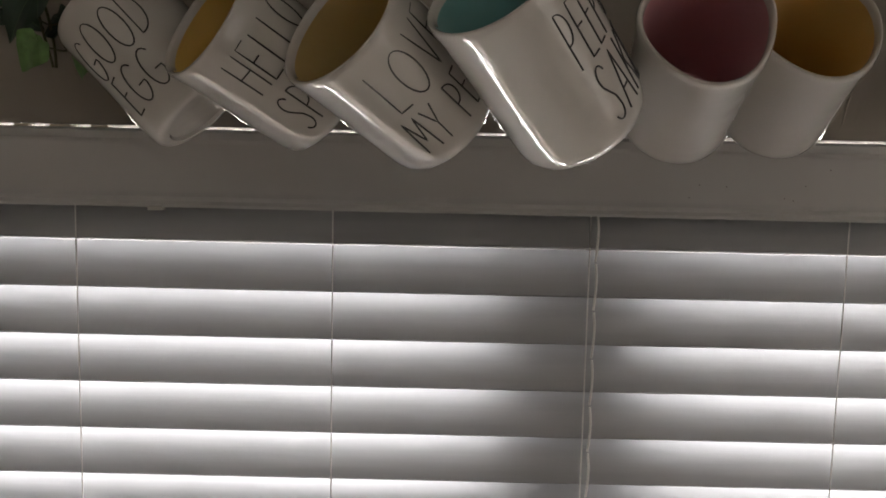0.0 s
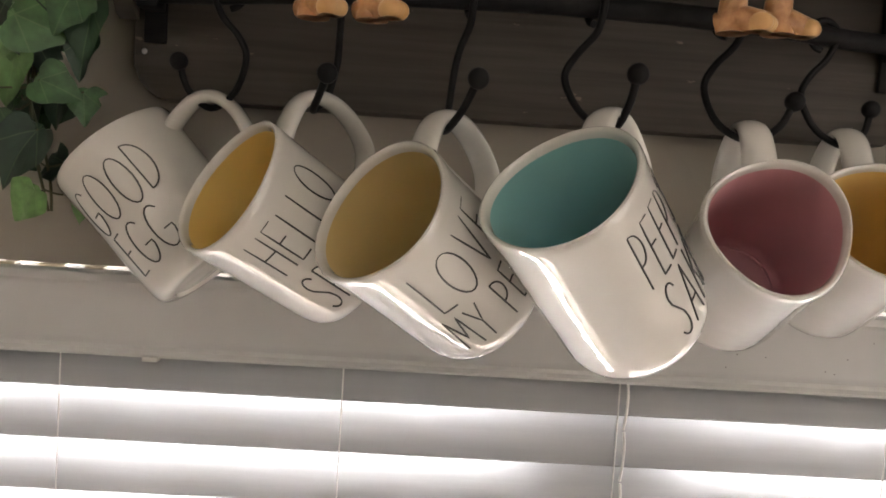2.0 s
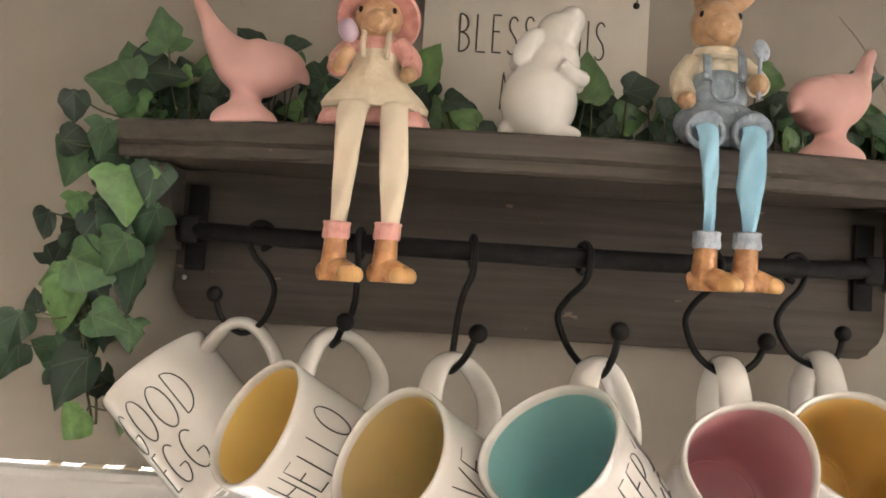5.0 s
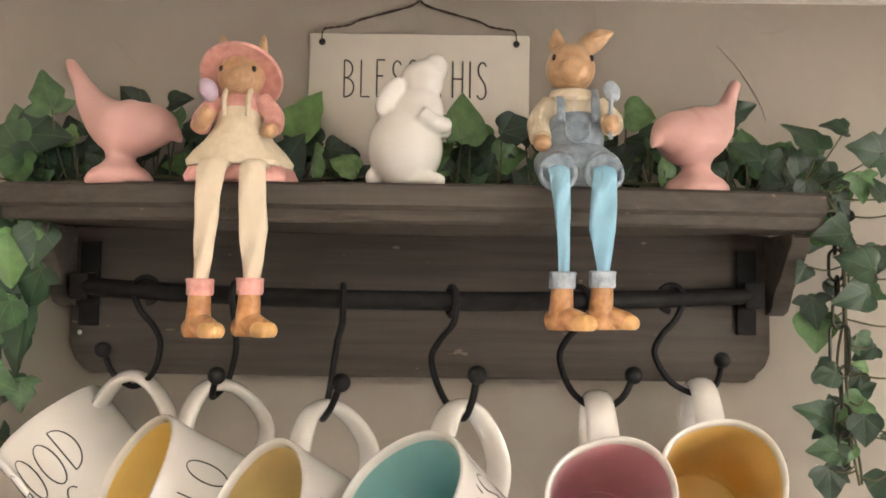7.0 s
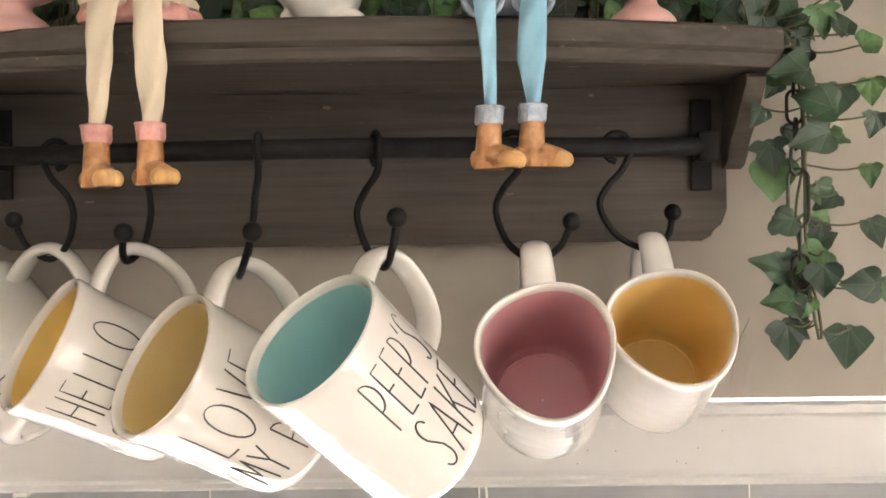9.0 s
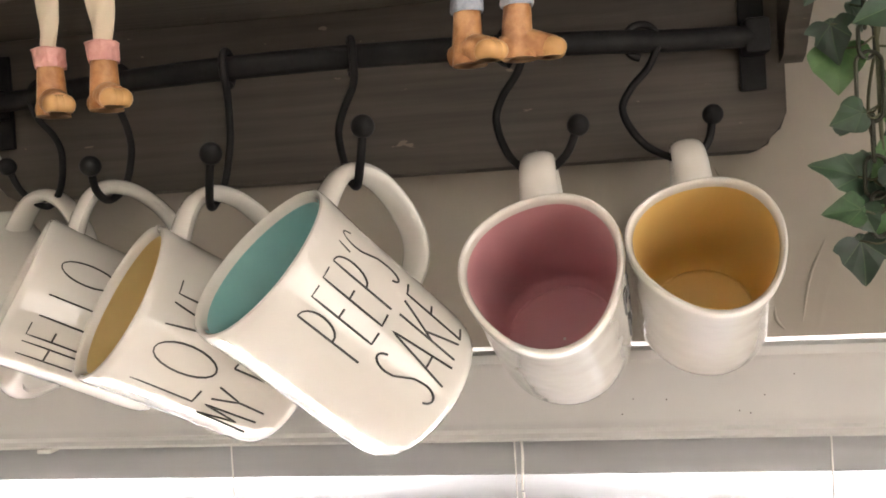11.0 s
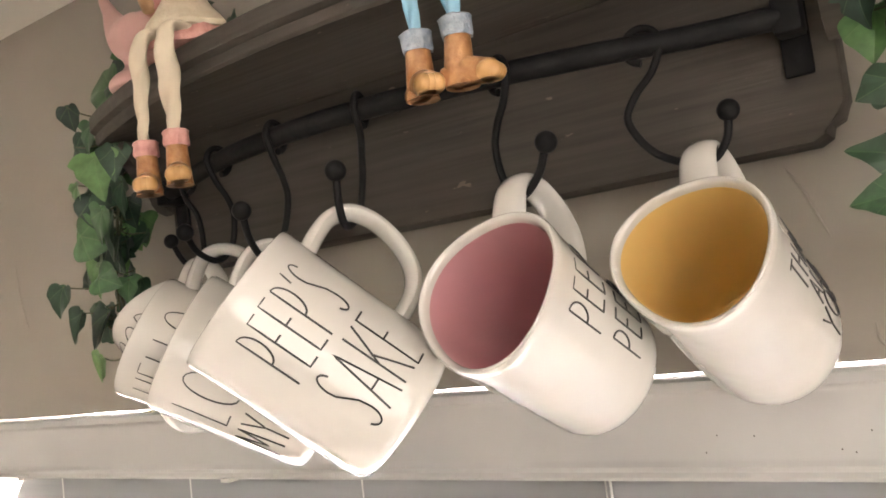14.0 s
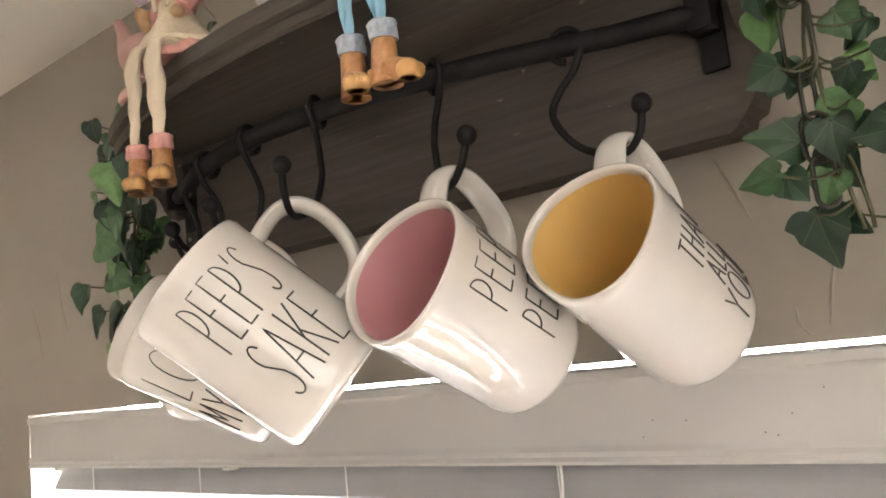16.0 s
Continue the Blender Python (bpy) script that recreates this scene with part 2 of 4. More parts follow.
def structure(name, bm, mats, label, smooth=False):
    return tagged(part(name, bm, mats, None, label, smooth), category="", kind="structure")


def empty(name, at=(0, 0, 0)):
    ob = new(name)
    ob.empty_display_size = 0.02
    ob.location = at
    return ob


def rel(ob, parent):
    """Hang ob, built in world places, under parent."""
    ob.parent = parent
    ob.matrix_parent_inverse = parent.matrix_basis.inverted()
    return ob


# ---- the room ----
WALL_Y, OPEN_L, OPEN_R, OPEN_TOP, OPEN_BOTTOM, CEILING_Z = 0.79, -0.768, 1.028, 1.9235, 0.98, 2.434

bm = bmesh.new()
box(bm, -1.9, 1.6, WALL_Y, WALL_Y + 0.16, OPEN_TOP, CEILING_Z)
box(bm, -1.9, 1.6, WALL_Y, WALL_Y + 0.16, 0, OPEN_BOTTOM)
box(bm, -1.9, OPEN_L, WALL_Y, WALL_Y + 0.16, OPEN_BOTTOM, OPEN_TOP)
box(bm, OPEN_R, 1.6, WALL_Y, WALL_Y + 0.16, OPEN_BOTTOM, OPEN_TOP)
structure("wall_north", bm, WALL, "beige-grey trowelled plaster wall above the kitchen window")
bm = bmesh.new()
box(bm, -2.06, -1.9, -3.0, WALL_Y + 0.16, 0, CEILING_Z)
structure("wall_west", bm, WALL, "plain beige-grey painted plaster side wall")
bm = bmesh.new()
box(bm, 1.6, 1.76, -3.0, WALL_Y + 0.16, 0, CEILING_Z)
structure("wall_east", bm, WALL, "plain beige-grey painted plaster side wall")
bm = bmesh.new()
box(bm, -1.9, 1.6, -3.0, -2.84, 0, CEILING_Z)
structure("wall_south", bm, WALL, "plain beige-grey painted plaster back wall")
bm = bmesh.new()
box(bm, -2.06, 1.76, -3.0, WALL_Y + 0.16, -0.1, 0)
structure("floor", bm, FLOOR, "plain brown wooden floor of the room")
bm = bmesh.new()
box(bm, -2.06, 1.76, -3.0, WALL_Y + 0.16, CEILING_Z, CEILING_Z + 0.1)
structure("ceiling", bm, CEIL, "off-white painted ceiling above the shelf wall")

for line in (
    [(0.319, 2.392), (0.341, 2.367), (0.36, 2.336), (0.367, 2.317)],
    [(0.308, 2.058), (0.317, 2.041), (0.324, 2.022), (0.33, 2.007)],
    [(-0.274, 2.39), (-0.26, 2.375), (-0.249, 2.362)],
    [(-0.743, 2.082), (-0.72, 2.034), (-0.715, 1.992)],
    [(-0.659, 2.125), (-0.651, 2.075), (-0.638, 2.037)],
    [(0.348, 1.948), (0.349, 1.937), (0.355, 1.929)],
    [(0.368, 1.935), (0.375, 1.969), (0.387, 1.997)],
    [(0.361, 2.405), (0.376, 2.406), (0.403, 2.415)],
):
    bm = bmesh.new()
    tube(bm, smooth_path([(x, WALL_Y, z) for x, z in line], 6), lambda u: 0.0006 + 0.0007 * math.sin(math.pi * u), 8, flat=1.0)
    rel(part("plaster_ridge", bm, WALL), bpy.data.objects["wall_north"])

# window frame with its mullion, glass and the daylight beyond
window = tagged(empty("window_1", (0.13, WALL_Y + 0.12, OPEN_BOTTOM)), "white two-light kitchen window behind a half-lowered blind", "window", kind="structure")


bm = bmesh.new()
for x0, x1, z0, z1 in ((OPEN_L, OPEN_R, 1.795, 1.910), (OPEN_L, OPEN_R, OPEN_BOTTOM, 1.04), (OPEN_L, OPEN_L + 0.03, 1.04, 1.795), (OPEN_R - 0.03, OPEN_R, 1.04, 1.795)):
    box(bm, x0, x1, WALL_Y + 0.125, WALL_Y + 0.158, z0, z1, 0.003)
rel(part("window_frame", bm, TRIM), window)
bm = bmesh.new()
box(bm, 0.047, 0.213, WALL_Y + 0.047, WALL_Y + 0.156, 1.042, 1.793, 0.003)
rel(part("mullion", bm, TRIM), window)
bm = bmesh.new()
box(bm, -4.0, 4.5, 1.65, 1.67, -0.5, 5.0)
structure("backdrop", bm, BACKDROP, "bright overcast daylight outside the window")

# ---- venetian blind ----
BLIND_Y, PITCH = 0.815, 0.0472
blind = tagged(empty("venetian_blind", (0.13, BLIND_Y, 1.9)), "white faux-wood venetian blind, half lowered, slats tilted shut", "window blind")
bm = bmesh.new()
profile = [(0.782, 1.8535), (0.7795, 1.850), (0.781, 1.8475), (0.790, 1.8475), (0.790, 1.9202), (0.784, 1.9205), (0.7805, 1.918), (0.7805, 1.911), (0.783, 1.9085), (0.784, 1.906), (0.784, 1.8635), (0.782, 1.8605), (0.780, 1.8575)]
extrude_x(bm, profile, OPEN_L + 0.016, OPEN_R - 0.016)
rel(part("valance", bm, TRIM, None, "white moulded valance board with grooved edges"), blind)
bm = bmesh.new()
box(bm, OPEN_L + 0.02, OPEN_R - 0.02, 0.797, 0.84, 1.862, 1.903, 0.001)
rel(part("headrail", bm, TRIM), blind)

bm = bmesh.new()
TILT_SLAT = radians(57)
cross = []
for k in range(7):
    s = (k / 6 - 0.5) * 0.050
    bow = 0.0022 * (1 - (2 * k / 6 - 1) ** 2)
    cross.append((s, bow))
ring = [(s, b + 0.0014) for s, b in cross] + [(s, b - 0.0014) for s, b in reversed(cross)]
outline = [(s * math.cos(TILT_SLAT) - b * math.sin(TILT_SLAT), s * math.sin(TILT_SLAT) + b * math.cos(TILT_SLAT)) for s, b in ring]
extrude_x(bm, outline, OPEN_L + 0.05, OPEN_R - 0.05)
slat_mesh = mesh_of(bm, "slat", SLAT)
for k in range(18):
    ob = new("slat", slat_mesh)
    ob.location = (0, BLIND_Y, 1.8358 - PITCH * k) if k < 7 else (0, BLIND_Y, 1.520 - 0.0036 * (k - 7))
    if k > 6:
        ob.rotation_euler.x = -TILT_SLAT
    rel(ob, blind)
for k in range(7):
    x = -0.606 + 0.2485 * k
    bm = bmesh.new()
    for dy in (-0.0145, 0.0145):
        tube(bm, [(x, BLIND_Y + dy, 1.875 - 0.0472 * i) for i in range(9)], 0.0007, 6)
    rel(part("ladder_cord", bm, CORD), blind)
for i in range(7):
    z = 1.848 - PITCH * i
    bm = bmesh.new()
    tube(bm, smooth_path([(0.1452, 0.7965, z), (0.1462, 0.795, z - 0.015), (0.1452, 0.794, z - 0.034), (0.1445, 0.7965, z - 0.045)], 4), 0.0012, 6)
    rel(part("lift_cord", bm, CORD), blind)
bm = bmesh.new()
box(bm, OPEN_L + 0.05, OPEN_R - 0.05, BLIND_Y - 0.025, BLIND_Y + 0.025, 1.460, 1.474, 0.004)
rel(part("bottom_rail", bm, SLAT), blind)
for x in (-0.66, -0.273, 0.53, 0.93):
    bm = bmesh.new()
    box(bm, x - 0.0065, x + 0.0065, 0.7765, 0.79, 1.8445, 1.8485, 0.0008)
    rel(part("valance_clip", bm, PORCELAIN), blind)

# pale clip boxes whose cream colour gives the small glints in the gap
for x0, x1, y0 in ((-0.405, -0.392, 0.784), (-0.372, -0.352, 0.7835), (-0.334, -0.318, 0.785)):
    bm = bmesh.new()
    box(bm, x0, x1, y0, 0.797, 1.9206, 1.9228, 0.0005)
    rel(part("valance_glint_clip", bm, CREAM), blind)
for x, z in ((0.3587, 1.8955), (0.3364, 1.8799), (0.2624, 1.878), (0.2369, 1.879), (0.2278, 1.867), (0.3172, 1.868), (0.3254, 1.866)):
    bm = bmesh.new()
    blob(bm, (x, 0.784, z), (0.0005, 0.0003, 0.0006), seg=8)
    rel(part("stain_speck", bm, WIRE), blind)

# ---- shelf unit ----
MID = 0.027
shelf = tagged(empty("wall_shelf", (MID, WALL_Y, 2.066)), "weathered grey-brown wooden bow-front shelf with a black rail", "shelf")


def bow(x):
    return ((x - MID) / 0.352) ** 2


bm = bmesh.new()
front = [(0.612, 2.2095), (0.6125, 2.224), (0.616, 2.2268), (WALL_Y, 2.2268), (WALL_Y, 2.1985), (0.632, 2.1955), (0.6200, 2.1962), (0.6178, 2.1985), (0.6175, 2.2062), (0.6145, 2.2075)]
steps = 40
rings = []
for i in range(steps + 1):
    x = -0.325 + 0.704 * i / steps
    k = bow(x)
    rings.append([bm.verts.new((x, y if y > 0.75 else y + 0.078 * k + 0.0006 * math.sin(31 * x) * math.sin(57 * x), z + 0.007 * k)) for y, z in front])
n = len(front)
for a, b in zip(rings, rings[1:]):
    for k in range(n):
        bm.faces.new((a[k], a[(k + 1) % n], b[(k + 1) % n], b[k]))
bm.faces.new(rings[0][::-1])
bm.faces.new(rings[-1])
rel(part("shelf_board", bm, WOOD), shelf)

bm = bmesh.new()
xl, xr, zb, zt = -0.290, 0.356, 2.0635, 2.1985
pts = [(xl, zt), (xl, zb + 0.026), (xl + 0.002, zb + 0.022), (xl + 0.005, zb + 0.014), (xl + 0.014, zb + 0.004), (xl + 0.022, zb), (xr - 0.022, zb), (xr - 0.014, zb + 0.004), (xr - 0.012, zb + 0.011), (xr - 0.005, zb + 0.014), (xr - 0.002, zb + 0.022), (xr, zb + 0.026), (xr, zt)]
lo = [bm.verts.new((x, 0.757, z + 0.004 * bow(x))) for x, z in pts]
hi = [bm.verts.new((x, WALL_Y, z + 0.004 * bow(x))) for x, z in pts]
bm.faces.new(lo)
bm.faces.new(hi[::-1])
for k in range(len(pts)):
    bm.faces.new((lo[k], hi[k], hi[(k + 1) % len(pts)], lo[(k + 1) % len(pts)]))
bmesh.ops.bevel(bm, geom=[e for e in bm.edges if all(v.co.y < 0.76 for v in e.verts)], offset=0.0016, segments=2, affect="EDGES", profile=0.5)
rel(part("back_board", bm, WOOD), shelf)

corbel = [(0.757, 2.2), (0.700, 2.2), (0.697, 2.196), (0.698, 2.190), (0.704, 2.184), (0.712, 2.176), (0.719, 2.165), (0.726, 2.157), (0.735, 2.152), (0.738, 2.147), (0.739, 2.139), (0.745, 2.132), (0.757, 2.128)]
for x in (-0.302, 0.352):
    bm = bmesh.new()
    extrude_x(bm, corbel, x, x + 0.016)
    bmesh.ops.bevel(bm, geom=[e for e in bm.edges if len({round(v.co.x, 4) for v in e.verts}) == 1 and all(v.co.y < 0.75 for v in e.verts)], offset=0.0012, segments=2, affect="EDGES", profile=0.5)
    rel(part("corbel", bm, WOOD), shelf)


def bar_at(x):
    d = abs(x - MID)
    return Vector((x, 0.642 + 1.22 * d * d - 0.25 * max(0, d - 0.25), 2.1375 + 0.1 * d * d))



bm = bmesh.new()
tube(bm, [bar_at(MID - 0.302 + 0.604 * i / 48) for i in range(49)], 0.0079, 16)
rel(part("rail", bm, IRON, None, "bowed black iron rail"), shelf)
for x in (-0.272, 0.333):
    bm = bmesh.new()
    c = bar_at(x)
    box(bm, x - 0.009, x + 0.009, 0.7525, 0.757, 2.110, 2.188, 0.0012)
    box(bm, x - 0.009, x + 0.009, c.y - 0.010, 0.7525, c.z - 0.013, c.z + 0.012, 0.003)
    rel(part("rail_bracket", bm, IRON), shelf)
for x, z in ((-0.281, 2.1035),):
    bm = bmesh.new()
    blob(bm, (x, 0.757, z), (0.0024, 0.0014, 0.0024), seg=12)
    rel(part("nail_head", bm, mottled("bright_steel", (0.5, 0.5, 0.5), (0.6, 0.6, 0.6), 50, 0.3, 0, metal=1.0)), shelf)

# ---- lettering: thin hand-drawn capitals as strokes in a 1-high box ----
def arc(cx, cy, rx, ry, a0, a1, n=10):
    return [(cx + rx * math.cos(radians(a0 + (a1 - a0) * i / n)), cy + ry * math.sin(radians(a0 + (a1 - a0) * i / n))) for i in range(n + 1)]


GLYPHS = {
    "A": (0.52, [[(0, 0), (0.27, 1), (0.5, 0)], [(0.08, 0.34), (0.44, 0.34)]]),
    "B": (0.4, [[(0, 0), (0, 1)], [(0, 1)] + arc(0.05, 0.76, 0.28, 0.24, 90, -90) + [(0, 0.52)], [(0, 0.52)] + arc(0.05, 0.26, 0.34, 0.26, 90, -90) + [(0, 0)]]),
    "D": (0.55, [[(0, 0), (0, 1)], [(0, 1)] + arc(0, 0.5, 0.52, 0.5, 90, -90, 14)]),
    "E": (0.34, [[(0.32, 1), (0, 1), (0, 0), (0.34, 0)], [(0, 0.56), (0.26, 0.56)]]),
    "G": (0.55, [arc(0.3, 0.5, 0.3, 0.5, 50, 340, 16) + [(0.56, 0.42), (0.3, 0.42)]]),
    "H": (0.4, [[(0, 0), (0, 1)], [(0.4, 0), (0.4, 1)], [(0, 0.52), (0.4, 0.52)]]),
    "I": (0.04, [[(0.02, 0), (0.02, 1)]]),
    "K": (0.42, [[(0, 0), (0, 1)], [(0.4, 1), (0, 0.42)], [(0.1, 0.55), (0.44, 0)]]),
    "L": (0.36, [[(0, 1), (0, 0), (0.36, 0)]]),
    "M": (0.6, [[(0, 0), (0.08, 1), (0.3, 0.3), (0.52, 1), (0.6, 0)]]),
    "N": (0.44, [[(0, 0), (0, 1), (0.44, 0), (0.44, 1)]]),
    "O": (0.6, [arc(0.3, 0.5, 0.3, 0.5, 90, 450, 20)]),
    "P": (0.36, [[(0, 0), (0, 1)], [(0, 1)] + arc(0.04, 0.72, 0.3, 0.28, 90, -90) + [(0, 0.44)]]),
    "R": (0.4, [[(0, 0), (0, 1)], [(0, 1)] + arc(0.04, 0.75, 0.3, 0.25, 90, -90) + [(0, 0.5)], [(0.1, 0.5), (0.4, 0)]]),
    "S": (0.36, [arc(0.2, 0.78, 0.17, 0.22, 30, 180, 8) + [(0.06, 0.66), (0.3, 0.4)] + arc(0.16, 0.2, 0.19, 0.2, 20, -150, 9)]),
    "T": (0.44, [[(0, 1), (0.44, 1)], [(0.22, 1), (0.22, 0)]]),
    "V": (0.46, [[(0, 1), (0.24, 0), (0.46, 1)]]),
    "Y": (0.46, [[(0, 1), (0.23, 0.5), (0.46, 1)], [(0.23, 0.5), (0.2, 0)]]),
    "'": (0.05, [[(0.06, 1.02), (0, 0.82)]]),
}


def strokes(word, height, width=1.0, gap=0.2):
    """The word's strokes in metres, centred on x = 0, standing on y = 0."""
    rng = random.Random(word)
    x, out = 0.0, []
    for ch in word:
        if ch == " ":
            x += 0.45
            continue
        w, lines = GLYPHS[ch]
        lift = rng.uniform(-0.03, 0.03)
        for ln in lines:
            out.append([((x + px) * height * width, (py + lift) * height) for px, py in ln])
        x += w + gap
    total = (x - gap) * height * width
    return [[(px - total / 2, py) for px, py in ln] for ln in out], total


def dense(line, step=0.003):
    line = [p for k, p in enumerate(line) if k == 0 or math.dist(p, line[k - 1]) > 1e-6]
    out = [line[0]]
    for (x0, y0), (x1, y1) in zip(line, line[1:]):
        n = max(1, int(math.hypot(x1 - x0, y1 - y0) / step))
        out += [(x0 + (x1 - x0) * i / n, y0 + (y1 - y0) * i / n) for i in range(1, n + 1)]
    return out


# ---- mugs and hooks ----
def mug(centre, az, el, R, H, inner, words, label, phi=0.0, seed=0):
    """A mug by its middle, the way its rim points (az from the viewer's side, el up) and its size. Returns it and where its hook sits."""
    C = Vector(centre)
    az, el = radians(az), radians(el)
    a = Vector((math.cos(el) * math.sin(az), -math.cos(el) * math.cos(az), math.sin(el)))
    X = (Vector((0, 0, 1)) - a * a.z).normalized()
    X = Matrix.Rotation(radians(phi), 3, a) @ X
    Y = a.cross(X)
    m = Matrix((X, Y, a)).transposed().to_4x4()
    m.translation = C
    ob = tagged(new("mug"), label, "mug", "mugs on the hooks")
    ob.empty_display_size = 0.02
    ob.matrix_world = m
    rng = random.Random(seed)
    p1, p2, q = rng.uniform(0, 6), rng.uniform(0, 6), rng.uniform(0.022, 0.034)
    if seed > 3:
        p1, q = 2.45, 0.05

    def wob(t, z):
        k = 0.35 + 0.65 * max(0, (z + H / 2) / H) ** 2
        return k * (q * math.cos(3 * t + p1) + 0.5 * q * math.cos(2 * t + p2))

    b, t = -H / 2, H / 2
    body = bmesh.new()
    lathe(body, [(R * 0.70, b + 0.0025), (R * 0.74, b), (R * 0.84, b), (R * 0.905, b + 0.0012), (R * 0.955, b + 0.0040), (R * 0.985, b + 0.009), (R * 0.997, b + 0.016), (R, b + 0.03), (R, 0), (R * 1.004, t - 0.03), (R * 1.016, t - 0.012), (R * 1.024, t - 0.006), (R * 1.022, t - 0.0028), (R * 1.006, t - 0.0006), (R * 0.982, t), (R * 0.954, t - 0.0006), (R * 0.928, t - 0.0026), (R * 0.915, t - 0.0060)], 56, wob=wob, close_ends=False)
    cap = [v for v in body.verts if abs(v.co.z - (b + 0.0025)) < 1e-6]
    bmesh.ops.contextual_create(body, geom=cap)
    part("body", body, WHITE, ob)
    inn = bmesh.new()
    lathe(inn, [(R * 0.915, t - 0.0060), (R * 0.905, t - 0.012), (R * 0.895, 0), (R * 0.88, b + 0.024), (R * 0.865, b + 0.0135), (R * 0.80, b + 0.0095), (R * 0.765, b + 0.0098), (R * 0.73, b + 0.0084), (R * 0.4, b + 0.0072), (0.001, b + 0.007)], 56, wob=wob, close_ends=False)
    part("interior", inn, inner, ob, "coloured glaze inside the mug")
    han = bmesh.new()
    path = smooth_path([(R + out, 0, t - along) for out, along in ((-0.002, 0.0190), (0.013, 0.0165), (0.028, 0.0170), (0.0390, 0.0245), (0.0440, 0.038), (0.0435, 0.053), (0.0390, 0.069), (0.0300, 0.0830), (0.0160, 0.0905), (-0.002, 0.0920))], 4)
    tube(han, path, lambda u: 0.0128 - 0.0020 * math.sin(math.pi * u), 16, flat=0.50, side=(0, 1, 0))
    part("handle", han, WHITE, ob)
    for word, top, height, turn, width in words:
        ink = bmesh.new()
        lines, total = strokes(word, height, width)
        for ln in lines:
            pts = []
            for u, v in dense(ln):
                t_ = -math.pi / 2 + radians(turn) + u / R
                z = t - top - height + v
                rr = R * (1 + wob(t_, z)) * 1.0 + 0.0002
                pts.append((rr * math.cos(t_), rr * math.sin(t_), z))
            tube(ink, pts, 0.00066, 6)
        part("lettering", ink, INK, ob)
    seat = m @ Vector((R + 0.0315, 0, t - 0.0285))
    return ob, seat


def hook(x, ball, seat, label, lean=0.0):
    """An S-hook over the rail, through the mug's handle at seat, up to its ball end."""
    B, ball = bar_at(x), Vector(ball)
    h = Vector((ball.x - B.x, ball.y - B.y, 0)).normalized()
    up = Vector((0, 0, 1))
    pts = [B + 0.0114 * (math.cos(radians(a)) * h + math.sin(radians(a)) * up) for a in range(262, -20, -25)]
    bulge = B - h * 0.015 - up * 0.048 + Vector((lean, 0, 0))
    low = (seat - up * 0.001)
    pts += [B + h * 0.004 - up * 0.018, B - h * 0.009 - up * 0.032 + Vector((lean * 0.6, 0, 0)), bulge, bulge.lerp(low, 0.45) - up * 0.008 - h * 0.004, low, low.lerp(ball, 0.5) + h * 0.005 - up * 0.004, ball]
    ob = tagged(empty("mug_hook", B), label, "hook", "hooks on the rail")
    bm = bmesh.new()
    tube(bm, smooth_path(pts, 5), 0.0027, 10)
    rel(part("wire", bm, IRON), ob)
    bm = bmesh.new()
    blob(bm, ball, (0.0071, 0.0071, 0.0071), seg=18)
    rel(part("ball_end", bm, IRON), ob)
    return ob


def glaze(name, c):
    m = ceramic(name, c, 0.55, 0.05)
    m.node_tree.nodes["Principled BSDF"].inputs["Specular IOR Level"].default_value = 0.3
    return m


MUGS = [
    ((-0.2525, 0.7300, 1.9783), -98.0, 45.0, 0.0505, 0.122, glaze("yellow_glaze", (0.800, 0.511, 0.171)), [("GOOD", 0.020, 0.040, -2.5, 0.64), ("EGG", 0.066, 0.036, -10, 0.70)], "white glazed mug with thin black capitals, hung rim to the wall", 0),
    ((-0.1422, 0.6632, 1.9712), -52.0, 28.8, 0.051, 0.117, glaze("golden_glaze", (0.75, 0.515, 0.15)), [("HELLO", 0.017, 0.037, -2, 0.70), ("SPRING", 0.064, 0.036, -2, 0.68)], "white glazed mug with golden yellow inside and black lettering", 0),
    ((-0.0399, 0.6173, 1.9601), -46.4, 30.5, 0.051, 0.120, glaze("olive_glaze", (0.55, 0.405, 0.17)), [("LOVE", 0.017, 0.040, -18, 0.71), ("MY PEEPS", 0.066, 0.034, -13, 0.62)], "white glazed mug with olive yellow inside and black lettering", 8),
    ((0.0627, 0.5765, 1.9684), -46.6, 41.2, 0.050, 0.130, glaze("teal_glaze", (0.225, 0.44, 0.445)), [("PEEP'S", 0.018, 0.043, -1.0, 0.48), ("SAKE", 0.067, 0.0445, 1.5, 0.54)], "white glazed mug with teal inside and black lettering", 12),
    ((0.1834, 0.6471, 1.9674), -4.5, 26.7, 0.0478, 0.132, glaze("rose_glaze", (0.54, 0.27, 0.295)), [("PEEP", 0.020, 0.034, 12, 0.68), ("PEEP", 0.068, 0.033, 14, 0.66)], "white glazed mug with rose pink inside and black lettering", 4),
    ((0.2842, 0.7038, 1.9742), -5.1, 28.7, 0.0472, 0.132, glaze("amber_glaze", (0.73, 0.49, 0.17)), [("THAT'S", 0.027, 0.027, 17, 0.58), ("ALL", 0.058, 0.023, 7, 0.6), ("YOLK", 0.085, 0.029, 10, 0.64)], "white glazed mug with amber yellow inside and black lettering", 5),
]
HOOKS = [(-0.203, (-0.240, 0.711, 2.091)), (-0.114, (-0.118, 0.628, 2.078)), (-0.0246, (-0.019, 0.598, 2.077)), (0.0614, (0.080, 0.588, 2.085)), (0.1634, (0.204, 0.640, 2.082)), (0.2502, (0.296, 0.710, 2.090))]
